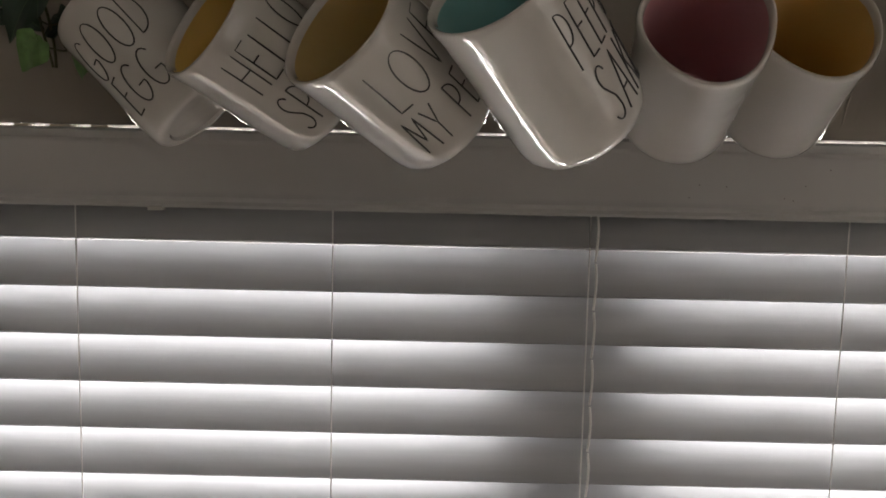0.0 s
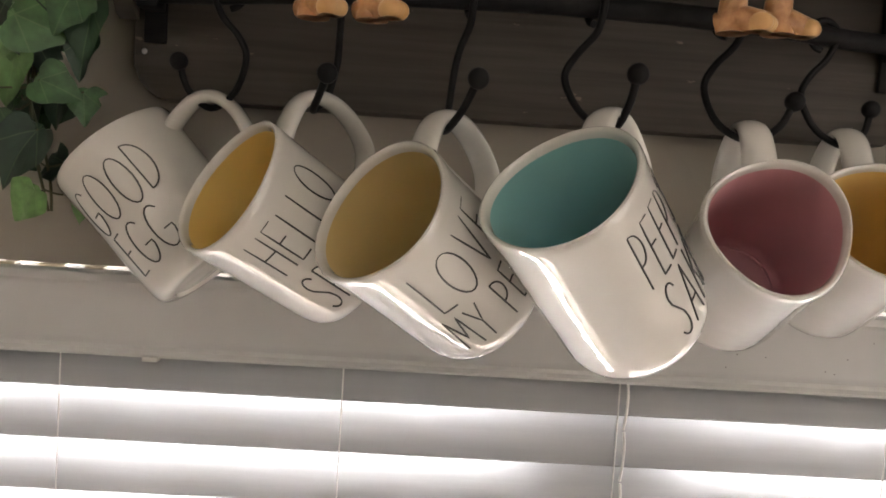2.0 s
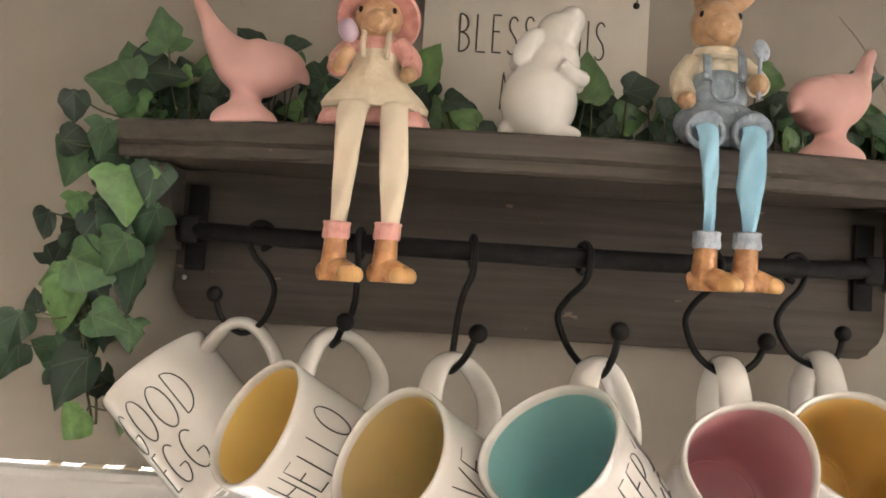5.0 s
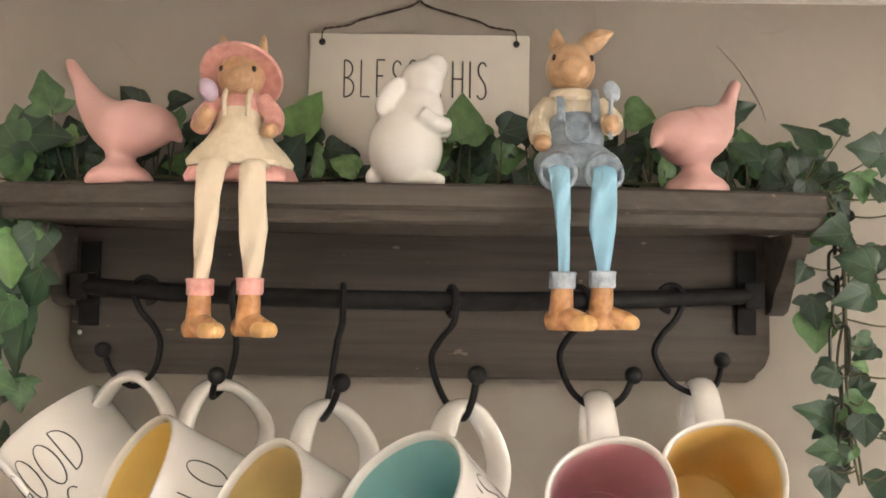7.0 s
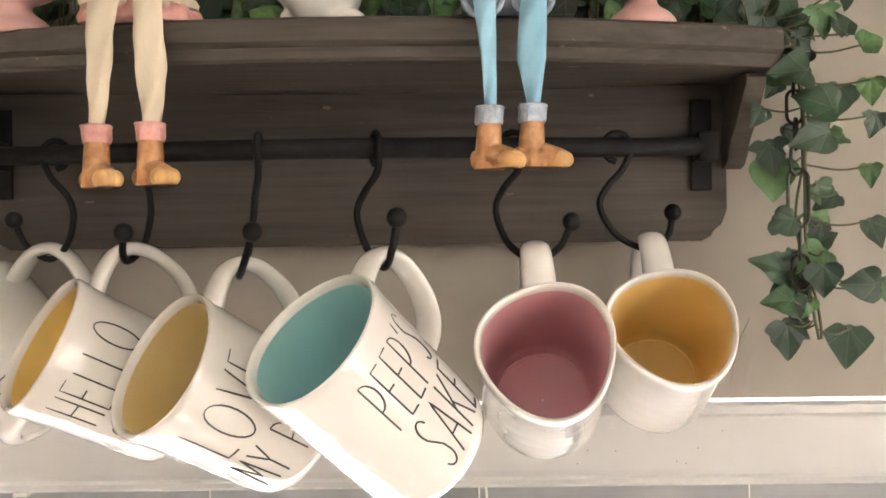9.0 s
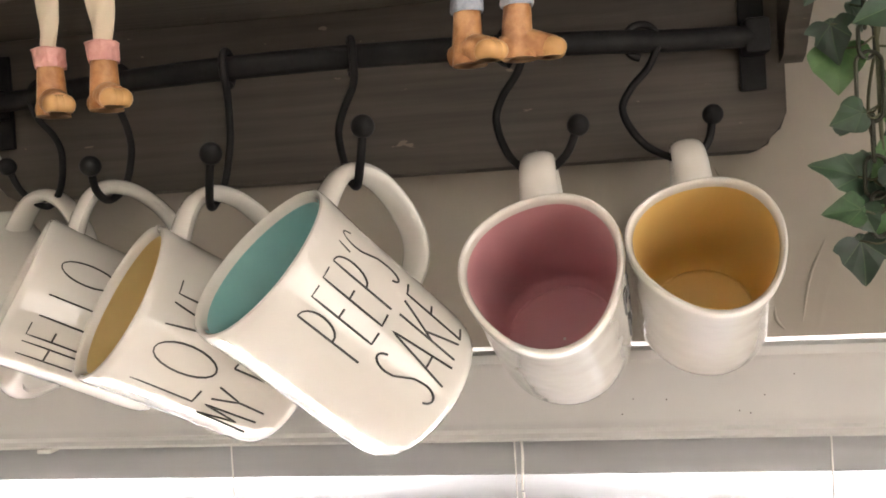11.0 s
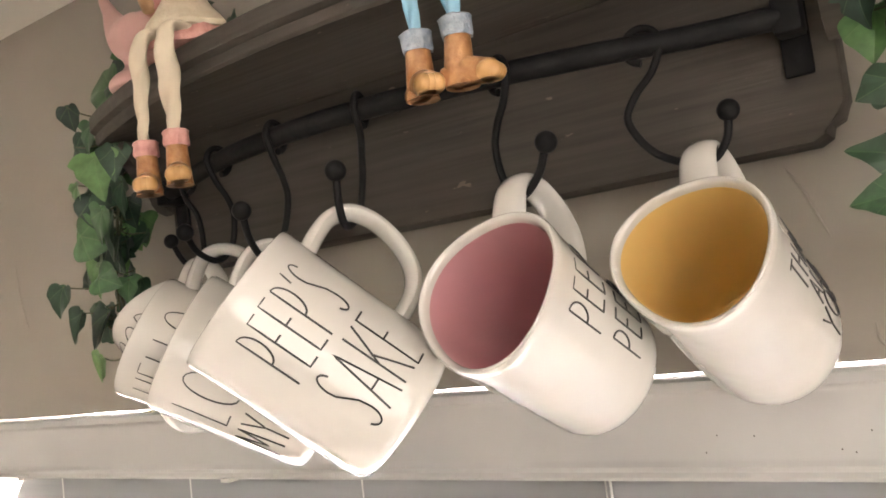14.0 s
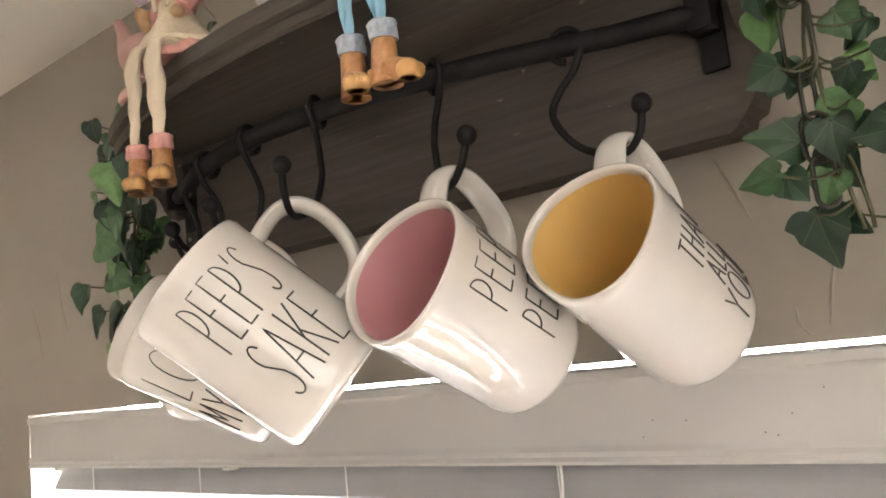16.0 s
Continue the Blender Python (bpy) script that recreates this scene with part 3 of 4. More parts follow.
for k, ((c, az, el, R, H, inner, words, label, phi), (hx, ball)) in enumerate(zip(MUGS, HOOKS)):
    _, seat = mug(c, az, el, R, H, inner, words, label, phi, k)
    hook(hx, ball, seat, "black iron S-hook with a ball end, hung on the rail", (0, -0.005, -0.006, -0.011, 0, 0)[k])

# ---- sign on the wall ----
sign = tagged(empty("hanging_sign", (MID, 0.789, 2.32)), "cream ceramic plaque with black capitals, hung on dark wire", "sign")
bm = bmesh.new()
box(bm, -0.0795, 0.1345, 0.781, 0.789, 2.255, 2.396, 0.0018)
rel(part("plaque", bm, PLATE), sign)
for word, cx, z, hgt in (("BLESS THIS", 0.024, 2.333, 0.036), ("MESS", 0.027, 2.28, 0.036)):
    bm = bmesh.new()
    lines, total = strokes(word, hgt, 0.665, 0.28)
    for ln in lines:
        tube(bm, [(cx + u, 0.7808, z + v) for u, v in dense(ln)], 0.0008, 6)
    rel(part("lettering", bm, INK), sign)
bm = bmesh.new()
for sx, hx in ((-1, -0.067), (1, 0.1215)):
    pts = [(hx, 0.784, 2.386), (hx, 0.778, 2.390), (hx - sx * 0.002, 0.779, 2.399), (hx - sx * 0.012, 0.781, 2.4015), (hx - sx * 0.026, 0.784, 2.405), (hx - sx * 0.038, 0.785, 2.411), (MID + sx * 0.012, 0.786, 2.424), (MID, 0.785, 2.4305)]
    pts = smooth_path(pts, 6)
    for ph in (0, math.pi):
        tube(bm, [p + Vector((0, math.cos(i * 0.9 + ph) * 0.0007, math.sin(i * 0.9 + ph) * 0.0007)) for i, p in enumerate(pts)], 0.0006, 6)
rel(part("wire", bm, WIRE), sign)
# wire holes: flat discs, their inner shade given by black colour
for hx in (-0.067, 0.1215):
    bm = bmesh.new()
    blob(bm, (hx, 0.781, 2.387), (0.0034, 0.0008, 0.0034), seg=14)
    rel(part("hole_dark_disc", bm, EYE_BLACK), sign)

# ---- figurines on the shelf ----
TOP = 2.2272


def figurine(name, bm, mats, label, category, remesh=0.0):
    ob = tagged(part(name, bm, mats), label, category)
    if remesh:
        r = ob.modifiers.new("merge", "REMESH")
        r.mode, r.voxel_size, r.use_smooth_shade = "VOXEL", remesh, True
        s = ob.modifiers.new("soften", "SMOOTH")
        s.factor, s.iterations = 0.5, 6
    return ob


def bird(x, y, way, tail, label, short=1.0, turn=0.0, slim=False):
    """A plump bird on a round foot; way: which side its beak points to; turn: how far its head comes forward."""
    bm = bmesh.new()
    base = Matrix.Translation((x, y, TOP + 0.0012))
    lathe(bm, [(0.002, 0), (0.026, 0), (0.0275, 0.003), (0.0268, 0.0075), (0.0225, 0.013), (0.0150, 0.018), (0.0118, 0.0225), (0.0120, 0.027), (0.016, 0.034), (0.004, 0.040)], 32, m=base)
    w = way * short
    spine = [(tail[0] - 0.0012, tail[1] + 0.004, 0.0022), (*tail, 0.0048), (-0.034, 0.086, 0.0078), (-0.023, 0.068, 0.0145), (-0.007, 0.0535, 0.0232), (0.010, 0.050, 0.0255), (0.026, 0.0515, 0.0208), (0.0375, 0.0505, 0.0150), (0.0445, 0.049, 0.0085)]
    if slim:
        spine[:5] = [(tail[0] - 0.001, tail[1] + 0.0045, 0.0024), (*tail, 0.0056), (-0.0415, 0.090, 0.0066), (-0.036, 0.078, 0.0085), (-0.023, 0.0645, 0.0190), (-0.009, 0.056, 0.0245)]
    pts = smooth_path([(x + w * sx, y - turn * sx, TOP + sz) for sx, sz, _ in spine], 5)
    radii = [r for _, _, r in spine]
    n = len(radii) - 1

    def girth(u):
        k = min(int(u * n), n - 1)
        t = u * n - k
        return radii[k] + (radii[k + 1] - radii[k]) * t

    tube(bm, pts, girth, 24, flat=0.95, side=(0, 1, 0))
    tube(bm, smooth_path([(x + w * 0.043, y - turn * 0.043, TOP + 0.047), (x + w * 0.0475, y - turn * 0.047, TOP + 0.0425), (x + w * 0.0505, y - turn * 0.05, TOP + 0.0385)], 4), lambda u: 0.0066 * (1 - u) + 0.0012, 12)
    return figurine("bird_figurine", bm, PINK, label, "figurine", 0.0016)


bird(-0.2156, 0.672, 1, (-0.0445, 0.104), "matte pink ceramic bird on a round foot with raised tail")
bird(0.2655, 0.682, -1, (-0.0475, 0.101), "matte pink ceramic bird on a round foot beside ivy", 0.82, 0.35, True)

# white porcelain rabbit, looking up
bm = bmesh.new()
x, y = 0.0225, 0.662
blob(bm, (x - 0.001, y, TOP + 0.034), (0.031, 0.029, 0.034), seg=32)
blob(bm, (x + 0.009, y, TOP + 0.062), (0.0215, 0.020, 0.026), (0, 14, 0), seg=28)
blob(bm, (x + 0.012, y, TOP + 0.090), (0.0185, 0.0165, 0.018), (0, -30, 0), seg=28)
blob(bm, (x + 0.022, y, TOP + 0.101), (0.0115, 0.0115, 0.013), (0, 10, 0), seg=24)
for s in (-1, 1):
    blob(bm, (x - 0.014, y + s * 0.010, TOP + 0.076), (0.0085, 0.0055, 0.018), (0, 32, 0), seg=20)
    tube(bm, smooth_path([(x + 0.012, y + s * 0.021, TOP + 0.060), (x + 0.022, y + s * 0.019, TOP + 0.053), (x + 0.033, y + s * 0.008, TOP + 0.052)], 5), 0.0068, 12)
    blob(bm, (x + 0.014, y + s * 0.013, TOP + 0.0075), (0.019, 0.0085, 0.0075), seg=20)
blob(bm, (x - 0.026, y, TOP + 0.010), (0.0075, 0.008, 0.0085), seg=16)
figurine("rabbit_figurine", bm, PORCELAIN, "glossy white porcelain rabbit looking up, sitting on the shelf", "figurine", 0.0016)


def boot(bm, x, y, z, mat_boot, mat_cuff, turn):
    """A small boot: shaft under (x, y, z), toe towards turn degrees from +x, flat sole, split toe cap and a rolled cuff."""
    c, s = math.cos(radians(turn)), math.sin(radians(turn))
    z -= 0.0058
    sole = z - 0.0367
    start = len(bm.verts)
    tube(bm, smooth_path([(x, y, z + 0.002), (x - 0.0003 * c, y - 0.0003 * s, z - 0.010), (x - 0.001 * c, y - 0.001 * s, z - 0.022), (x - 0.001 * c, y - 0.001 * s, z - 0.032), (x, y, z - 0.039)], 5), lambda u: 0.0076 + 0.0030 * u, 18, mat_boot)
    tube(bm, smooth_path([(x - 0.009 * c, y - 0.009 * s, z - 0.032), (x + 0.004 * c, y + 0.004 * s, z - 0.0285), (x + 0.013 * c, y + 0.013 * s, z - 0.0305), (x + 0.020 * c, y + 0.020 * s, z - 0.0325)], 5), lambda u: 0.0096 - 0.0014 * u, 16, mat_boot, flat=1.0, side=(0, 0, 1))
    for k in (-1, 0, 1):
        blob(bm, (x + 0.0185 * c - s * k * 0.0036, y + 0.0185 * s + c * k * 0.0036, z - 0.0318), (0.0088, 0.0062, 0.0066), (0, 0, turn), mat_boot + 1, 14)
    bm.verts.ensure_lookup_table()
    for v in bm.verts[start:]:
        if v.co.z < sole:
            v.co.z = sole
    lathe(bm, [(0.0065, -0.0058), (0.0092, -0.0062), (0.0098, -0.004), (0.0096, 0.0040), (0.0102, 0.0054), (0.0092, 0.0064), (0.0068, 0.0058)], 22, mat_cuff, Matrix.Translation((x, y, z)), wob=lambda a, h: 0.06 * math.sin(5 * a + 300 * h) + 0.04 * math.sin(9 * a), close_ends=False)


def cloth_leg(bm, path, widths, mat):
    """A limp flat cloth leg with soft folds; half-widths along its length."""
    pts = smooth_path(path, 7)
    n = len(widths) - 1

    def half(u):
        k = min(int(u * n), n - 1)
        return widths[k] + (widths[k + 1] - widths[k]) * (u * n - k)

    start = len(bm.verts)
    tube(bm, pts, half, 24, mat, flat=0.45, side=(1, 0.12, 0))
    bm.verts.ensure_lookup_table()
    for k, v in enumerate(bm.verts[start:]):
        v.co.y += 0.0010 * math.sin(k % 24 * 0.8 + v.co.z * 90) + 0.0010 * math.sin(v.co.z * 210 + k % 24 * 0.5)


# girl rabbit in a cream pinafore
bm = bmesh.new()
gx, gy = -0.1085, 0.640
lathe(bm, [(0.012, 0), (0.0425, 0), (0.0435, 0.004), (0.040, 0.012), (0.030, 0.020), (0.012, 0.024)], 36, 2, Matrix.Translation((gx, gy + 0.004, TOP + 0.0006)) @ Matrix.Diagonal((1, 0.78, 1, 1)), wob=lambda a, z: 0.06 * math.sin(9 * a) if z < 0.014 else 0)
lathe(bm, [(0.014, 0.007), (0.0400, 0.0085), (0.0412, 0.0125), (0.0365, 0.020), (0.0275, 0.030), (0.0190, 0.043), (0.017, 0.056), (0.010, 0.060)], 36, 1, Matrix.Translation((gx, gy, TOP + 0.004)) @ Matrix.Diagonal((1, 0.80, 1, 1)), wob=lambda a, z: 0.085 * math.sin(7 * a + 1) * max(0, 1 - z / 0.03))
blob(bm, (gx, gy + 0.003, TOP + 0.060), (0.0205, 0.0165, 0.018), mat=2)
for s in (-1, 1):
    tube(bm, smooth_path([(gx + s * 0.016, gy, TOP + 0.066), (gx + s * 0.027, gy - 0.004, TOP + 0.054), (gx + s * 0.0285, gy - 0.012, TOP + 0.043)], 5), lambda u: 0.0088 - 0.001 * u, 14, 2)
    tube(bm, smooth_path([(gx + s * 0.009, gy - 0.0145, TOP + 0.052), (gx + s * 0.0095, gy - 0.0155, TOP + 0.064), (gx + s * 0.0095, gy - 0.009, TOP + 0.074)], 4), 0.0022, 8, 1)
tube(bm, smooth_path([(gx - 0.0285, gy - 0.012, TOP + 0.044), (gx - 0.022, gy - 0.021, TOP + 0.050), (gx - 0.018, gy - 0.022, TOP + 0.056)], 4), 0.0062, 12, 0)
blob(bm, (gx + 0.0265, gy - 0.016, TOP + 0.040), (0.0068, 0.0068, 0.006), mat=0, seg=14)
blob(bm, (gx - 0.0205, gy - 0.022, TOP + 0.070), (0.0075, 0.007, 0.0095), (0, -25, 0), 5, 16)
blob(bm, (gx, gy - 0.002, TOP + 0.086), (0.0185, 0.0175, 0.0175), mat=0, seg=24)
blob(bm, (gx + 0.001, gy - 0.015, TOP + 0.081), (0.0115, 0.0085, 0.009), mat=0, seg=18)
for s in (-1, 1):
    blob(bm, (gx + s * 0.0125, gy - 0.014, TOP + 0.089), (0.0022, 0.0016, 0.0026), mat=6, seg=10)
    tube(bm, smooth_path([(gx + s * 0.012, gy + 0.004, TOP + 0.100), (gx + s * 0.0155, gy + 0.003, TOP + 0.110), (gx + s * 0.0165, gy + 0.002, TOP + 0.121)], 5), lambda u: 0.0052 * (1 - u) ** 0.7 + 0.0008, 12, 0)
hat = pose(gx, gy + 0.005, TOP + 0.0920, -42, 0, 0)
lathe(bm, [(0.0175, -0.006), (0.0315, -0.0110), (0.0330, -0.0085), (0.0250, 0.002), (0.0205, 0.010), (0.013, 0.0155), (0.004, 0.0175)], 32, 2, hat, close_ends=False)
cloth_leg(bm, [(gx - 0.010, 0.628, TOP + 0.012), (gx - 0.011, 0.608, TOP + 0.011), (gx - 0.0125, 0.6015, TOP - 0.002), (gx - 0.014, 0.6015, TOP - 0.034), (gx - 0.0165, 0.602, TOP - 0.080)], [0.0112, 0.0114, 0.0110, 0.0088, 0.0058], 3)
cloth_leg(bm, [(gx + 0.019, 0.628, TOP + 0.012), (gx + 0.019, 0.608, TOP + 0.011), (gx + 0.0195, 0.6015, TOP - 0.002), (gx + 0.0215, 0.6010, TOP - 0.038), (gx + 0.0215, 0.602, TOP - 0.080)], [0.0092, 0.0097, 0.0103, 0.0106, 0.0060], 3)
boot(bm, gx - 0.0175, 0.604, 2.151, 4, 7, -46)
boot(bm, gx + 0.0195, 0.604, 2.152, 4, 7, -42)
for f in bm.faces:
    if f.material_index == 5 and f.calc_center_median().z < 2.14:
        f.material_index = 8
figurine("girl_rabbit_figurine", bm, [FUR, CREAM, ROSE, CREAM_CLOTH, BOOT, LILAC, EYE_BLACK, ROSE, mottled("toe_cap", (0.52, 0.29, 0.11), (0.64, 0.40, 0.18), 60, 0.3, 0.2, 120)], "resin girl rabbit in pink hat and cream pinafore, legs dangling", "figurine")

# boy rabbit in grey-blue dungarees
bm = bmesh.new()
bx, by = 0.157, 0.640
blob(bm, (bx, by, TOP + 0.0195), (0.0325, 0.026, 0.0195), mat=1, seg=28)
blob(bm, (bx - 0.001, by + 0.002, TOP + 0.041), (0.0245, 0.0205, 0.026), mat=1, seg=28)
blob(bm, (bx - 0.002, by + 0.004, TOP + 0.063), (0.0205, 0.0165, 0.016), mat=2, seg=24)
for s in (-1, 1):
    tube(bm, smooth_path([(bx + s * 0.016, by - 0.006, TOP + 0.012), (bx + s * 0.018, by - 0.022, TOP + 0.013), (bx + s * 0.0175, by - 0.031, TOP + 0.009)], 5), lambda u: 0.0135 + 0.001 * u, 18, 1)
    ring = [(bx + s * 0.0175 + 0.0130 * math.cos(a), by - 0.032 + 0.002 * math.sin(a), TOP + 0.008 + 0.0125 * math.sin(a)) for a in (2 * math.pi * k / 20 for k in range(20))]
    tube(bm, ring, 0.0024, 8, 1, closed=True)
    tube(bm, smooth_path([(bx + s * 0.013, by - 0.017, TOP + 0.050), (bx + s * 0.0135, by - 0.0155, TOP + 0.066), (bx + s * 0.014, by - 0.004, TOP + 0.079)], 5), 0.0034, 8, 1, flat=0.6, side=(1, 0, 0))
tube(bm, smooth_path([(bx - 0.019, by + 0.002, TOP + 0.068), (bx - 0.029, by - 0.003, TOP + 0.053), (bx - 0.0285, by - 0.012, TOP + 0.038)], 5), lambda u: 0.0088, 14, 2)
tube(bm, smooth_path([(bx + 0.018, by + 0.002, TOP + 0.067), (bx + 0.0275, by - 0.004, TOP + 0.055), (bx + 0.027, by - 0.013, TOP + 0.048)], 5), lambda u: 0.0088, 14, 2)
blob(bm, (bx - 0.0275, by - 0.015, TOP + 0.034), (0.0072, 0.0072, 0.007), mat=0, seg=16)
blob(bm, (bx + 0.0245, by - 0.020, TOP + 0.048), (0.0072, 0.0072, 0.0085), mat=0, seg=16)
tube(bm, smooth_path([(bx + 0.024, by - 0.023, TOP + 0.036), (bx + 0.024, by - 0.023, TOP + 0.062), (bx + 0.0245, by - 0.022, TOP + 0.070)], 4), 0.0017, 8, 5)
blob(bm, (bx + 0.025, by - 0.022, TOP + 0.0735), (0.0066, 0.0026, 0.0085), (0, -24, 10), 5, 16)
tube(bm, smooth_path([(bx - 0.0105, by - 0.0190, TOP + 0.050), (bx - 0.009, by - 0.0200, TOP + 0.038), (bx - 0.001, by - 0.0205, TOP + 0.034), (bx + 0.007, by - 0.0200, TOP + 0.038), (bx + 0.0085, by - 0.0190, TOP + 0.050)], 4), 0.0012, 6, 1)
for s in (-0.0145, 0.0125):
    blob(bm, (bx + s, by - 0.0185, TOP + 0.0535), (0.0022, 0.0016, 0.0022), mat=5, seg=10)
lathe(bm, [(0.016, -0.005), (0.0185, -0.002), (0.0160, 0.0035), (0.011, 0.005)], 24, 2, pose(bx - 0.003, by - 0.001, TOP + 0.0745, 6, 0, 0), close_ends=False)
blob(bm, (bx - 0.004, by - 0.002, TOP + 0.096), (0.0195, 0.0185, 0.0205), mat=0, seg=26)
blob(bm, (bx - 0.003, by - 0.0165, TOP + 0.091), (0.0135, 0.0085, 0.0115), mat=0, seg=18)
blob(bm, (bx + 0.0105, by - 0.0125, TOP + 0.1015), (0.0024, 0.0020, 0.0030), mat=6, seg=10)
blob(bm, (bx - 0.018, by - 0.0125, TOP + 0.1015), (0.0020, 0.0020, 0.0030), mat=6, seg=10)
tube(bm, smooth_path([(bx - 0.013, by, TOP + 0.110), (bx - 0.0145, by, TOP + 0.118), (bx - 0.015, by + 0.001, TOP + 0.129)], 5), lambda u: 0.0066 * math.sin(math.pi * min(1, 0.3 + 0.68 * u)) + 0.0005, 12, 0, flat=0.6, side=(1, 0, 0))
tube(bm, smooth_path([(bx + 0.004, by, TOP + 0.110), (bx + 0.017, by - 0.001, TOP + 0.1205), (bx + 0.030, by - 0.002, TOP + 0.126)], 6), lambda u: 0.0080 * math.sin(math.pi * min(1, 0.22 + 0.76 * u)) + 0.0005, 14, 0, flat=0.55, side=(0.5, 0, -0.85))
cloth_leg(bm, [(bx - 0.0170, 0.622, TOP + 0.012), (bx - 0.0170, 0.607, TOP + 0.010), (bx - 0.0160, 0.6015, TOP - 0.004), (bx - 0.0140, 0.6015, TOP - 0.035), (bx - 0.0130, 0.602, TOP - 0.071)], [0.0085, 0.0082, 0.0072, 0.0052, 0.0040], 3)
cloth_leg(bm, [(bx + 0.0180, 0.622, TOP + 0.012), (bx + 0.0175, 0.607, TOP + 0.010), (bx + 0.0165, 0.6015, TOP - 0.004), (bx + 0.0150, 0.6005, TOP - 0.035), (bx + 0.0165, 0.602, TOP - 0.071)], [0.0078, 0.0082, 0.0092, 0.0100, 0.0036], 3)
boot(bm, bx - 0.0140, 0.604, 2.1600, 4, 7, -42)
boot(bm, bx + 0.0155, 0.604, 2.1610, 4, 7, 4)
for f in bm.faces:
    if f.material_index == 5 and f.calc_center_median().z < 2.14:
        f.material_index = 8
figurine("boy_rabbit_figurine", bm, [FUR, DENIM, CREAM, BLUE_CLOTH, BOOT, CUFF, EYE_BLACK, CUFF, bpy.data.materials["toe_cap"]], "resin boy rabbit in grey-blue dungarees, light blue legs dangling", "figurine")


# ---- ivy ----
def leaf_mesh(seed):
    """One ivy leaf, one long, tip along +y, folded along its midrib; few faces."""
    rng = random.Random(seed)
    lobes = rng.choice((3, 5))
    half = [(0.0, 0.03), (0.10, -0.09), (0.25, -0.16), (0.40, -0.10), (0.54, 0.07), (0.40, 0.20), (0.42, 0.38), (0.30, 0.53), (0.17, 0.74), (0.07, 0.92), (0.0, 1.0)]
    if lobes == 3:
        half = [(0.0, 0.03), (0.12, -0.08), (0.28, -0.11), (0.42, -0.01), (0.49, 0.16), (0.45, 0.33), (0.36, 0.51), (0.24, 0.69), (0.10, 0.88), (0.0, 1.0)]
    half = [(x * rng.uniform(0.9, 1.12), y) for x, y in half]
    fine = smooth_path([(x, y, 0) for x, y in half], 2)
    half = [(max(0.0, p.x), p.y) for p in fine]
    bm = bmesh.new()
    fold, curl = rng.uniform(0.10, 0.32), rng.uniform(0.06, 0.22)

    def at(x, y):
        return bm.verts.new((x, y, fold * abs(x) - curl * y * y + 0.03 * math.sin(9 * x + 5 * y + seed)))

    rib = [at(0, y) for _, y in half]
    for s in (-1, 1):
        mid = [at(s * x * 0.52, y * 0.92 + 0.04) for x, y in half[1:-1]]
        out = [at(s * x, y) for x, y in half[1:-1]]
        seq_rib, seq_mid, seq_out = rib[1:-1], mid, out
        for k in range(len(mid) - 1):
            bm.faces.new((seq_rib[k], seq_mid[k], seq_mid[k + 1], seq_rib[k + 1]))
            bm.faces.new((seq_mid[k], seq_out[k], seq_out[k + 1], seq_mid[k + 1]))
        for a, b in ((0, 0), (-1, -1)):
            bm.faces.new((rib[a], seq_mid[b], seq_rib[b]))
            bm.faces.new((rib[a], seq_out[b], seq_mid[b]))
    me = bpy.data.meshes.new("leaf")
    bmesh.ops.recalc_face_normals(bm, faces=bm.faces)
    bm.to_mesh(me)
    bm.free()
    me.materials.append(LEAF)
    me.shade_smooth()
    return me


LEAVES = [leaf_mesh(k) for k in range(7)]
rng = random.Random(5)


def add_leaf(plant, at, size, ang, tilt=35):
    """A leaf whose middle is at `at`, its tip turned ang degrees from +x in the wall's plane; returns where its stalk joins."""
    tip = Vector((math.cos(radians(ang)), rng.uniform(-0.35, 0.25), math.sin(radians(ang)))).normalized()
    out = Vector((rng.uniform(-1, 1) * math.sin(radians(tilt)), -1, rng.uniform(-0.2, 1) * math.sin(radians(tilt))))
    out = (out - tip * out.dot(tip)).normalized()
    side = tip.cross(out)
    m = Matrix((side, tip, out)).transposed().to_4x4() @ Matrix.Diagonal((size * rng.uniform(0.95, 1.2), size, size, 1))
    base = Vector(at) - tip * size * 0.45
    m.translation = base
    ob = new("leaf", rng.choice(LEAVES))
    ob.matrix_world = m
    rel(ob, plant)
    return base


def stalk(bm, base, stem):
    """A petiole from the stem's nearest point to the leaf."""
    near = min(stem, key=lambda p: (p - base).length + 0.5 * max(0, base.z - p.z))
    mid = base.lerp(near, 0.5) + Vector((0, -0.004, -0.004))
    tube(bm, smooth_path([near, mid, base], 4), 0.0008, 5)


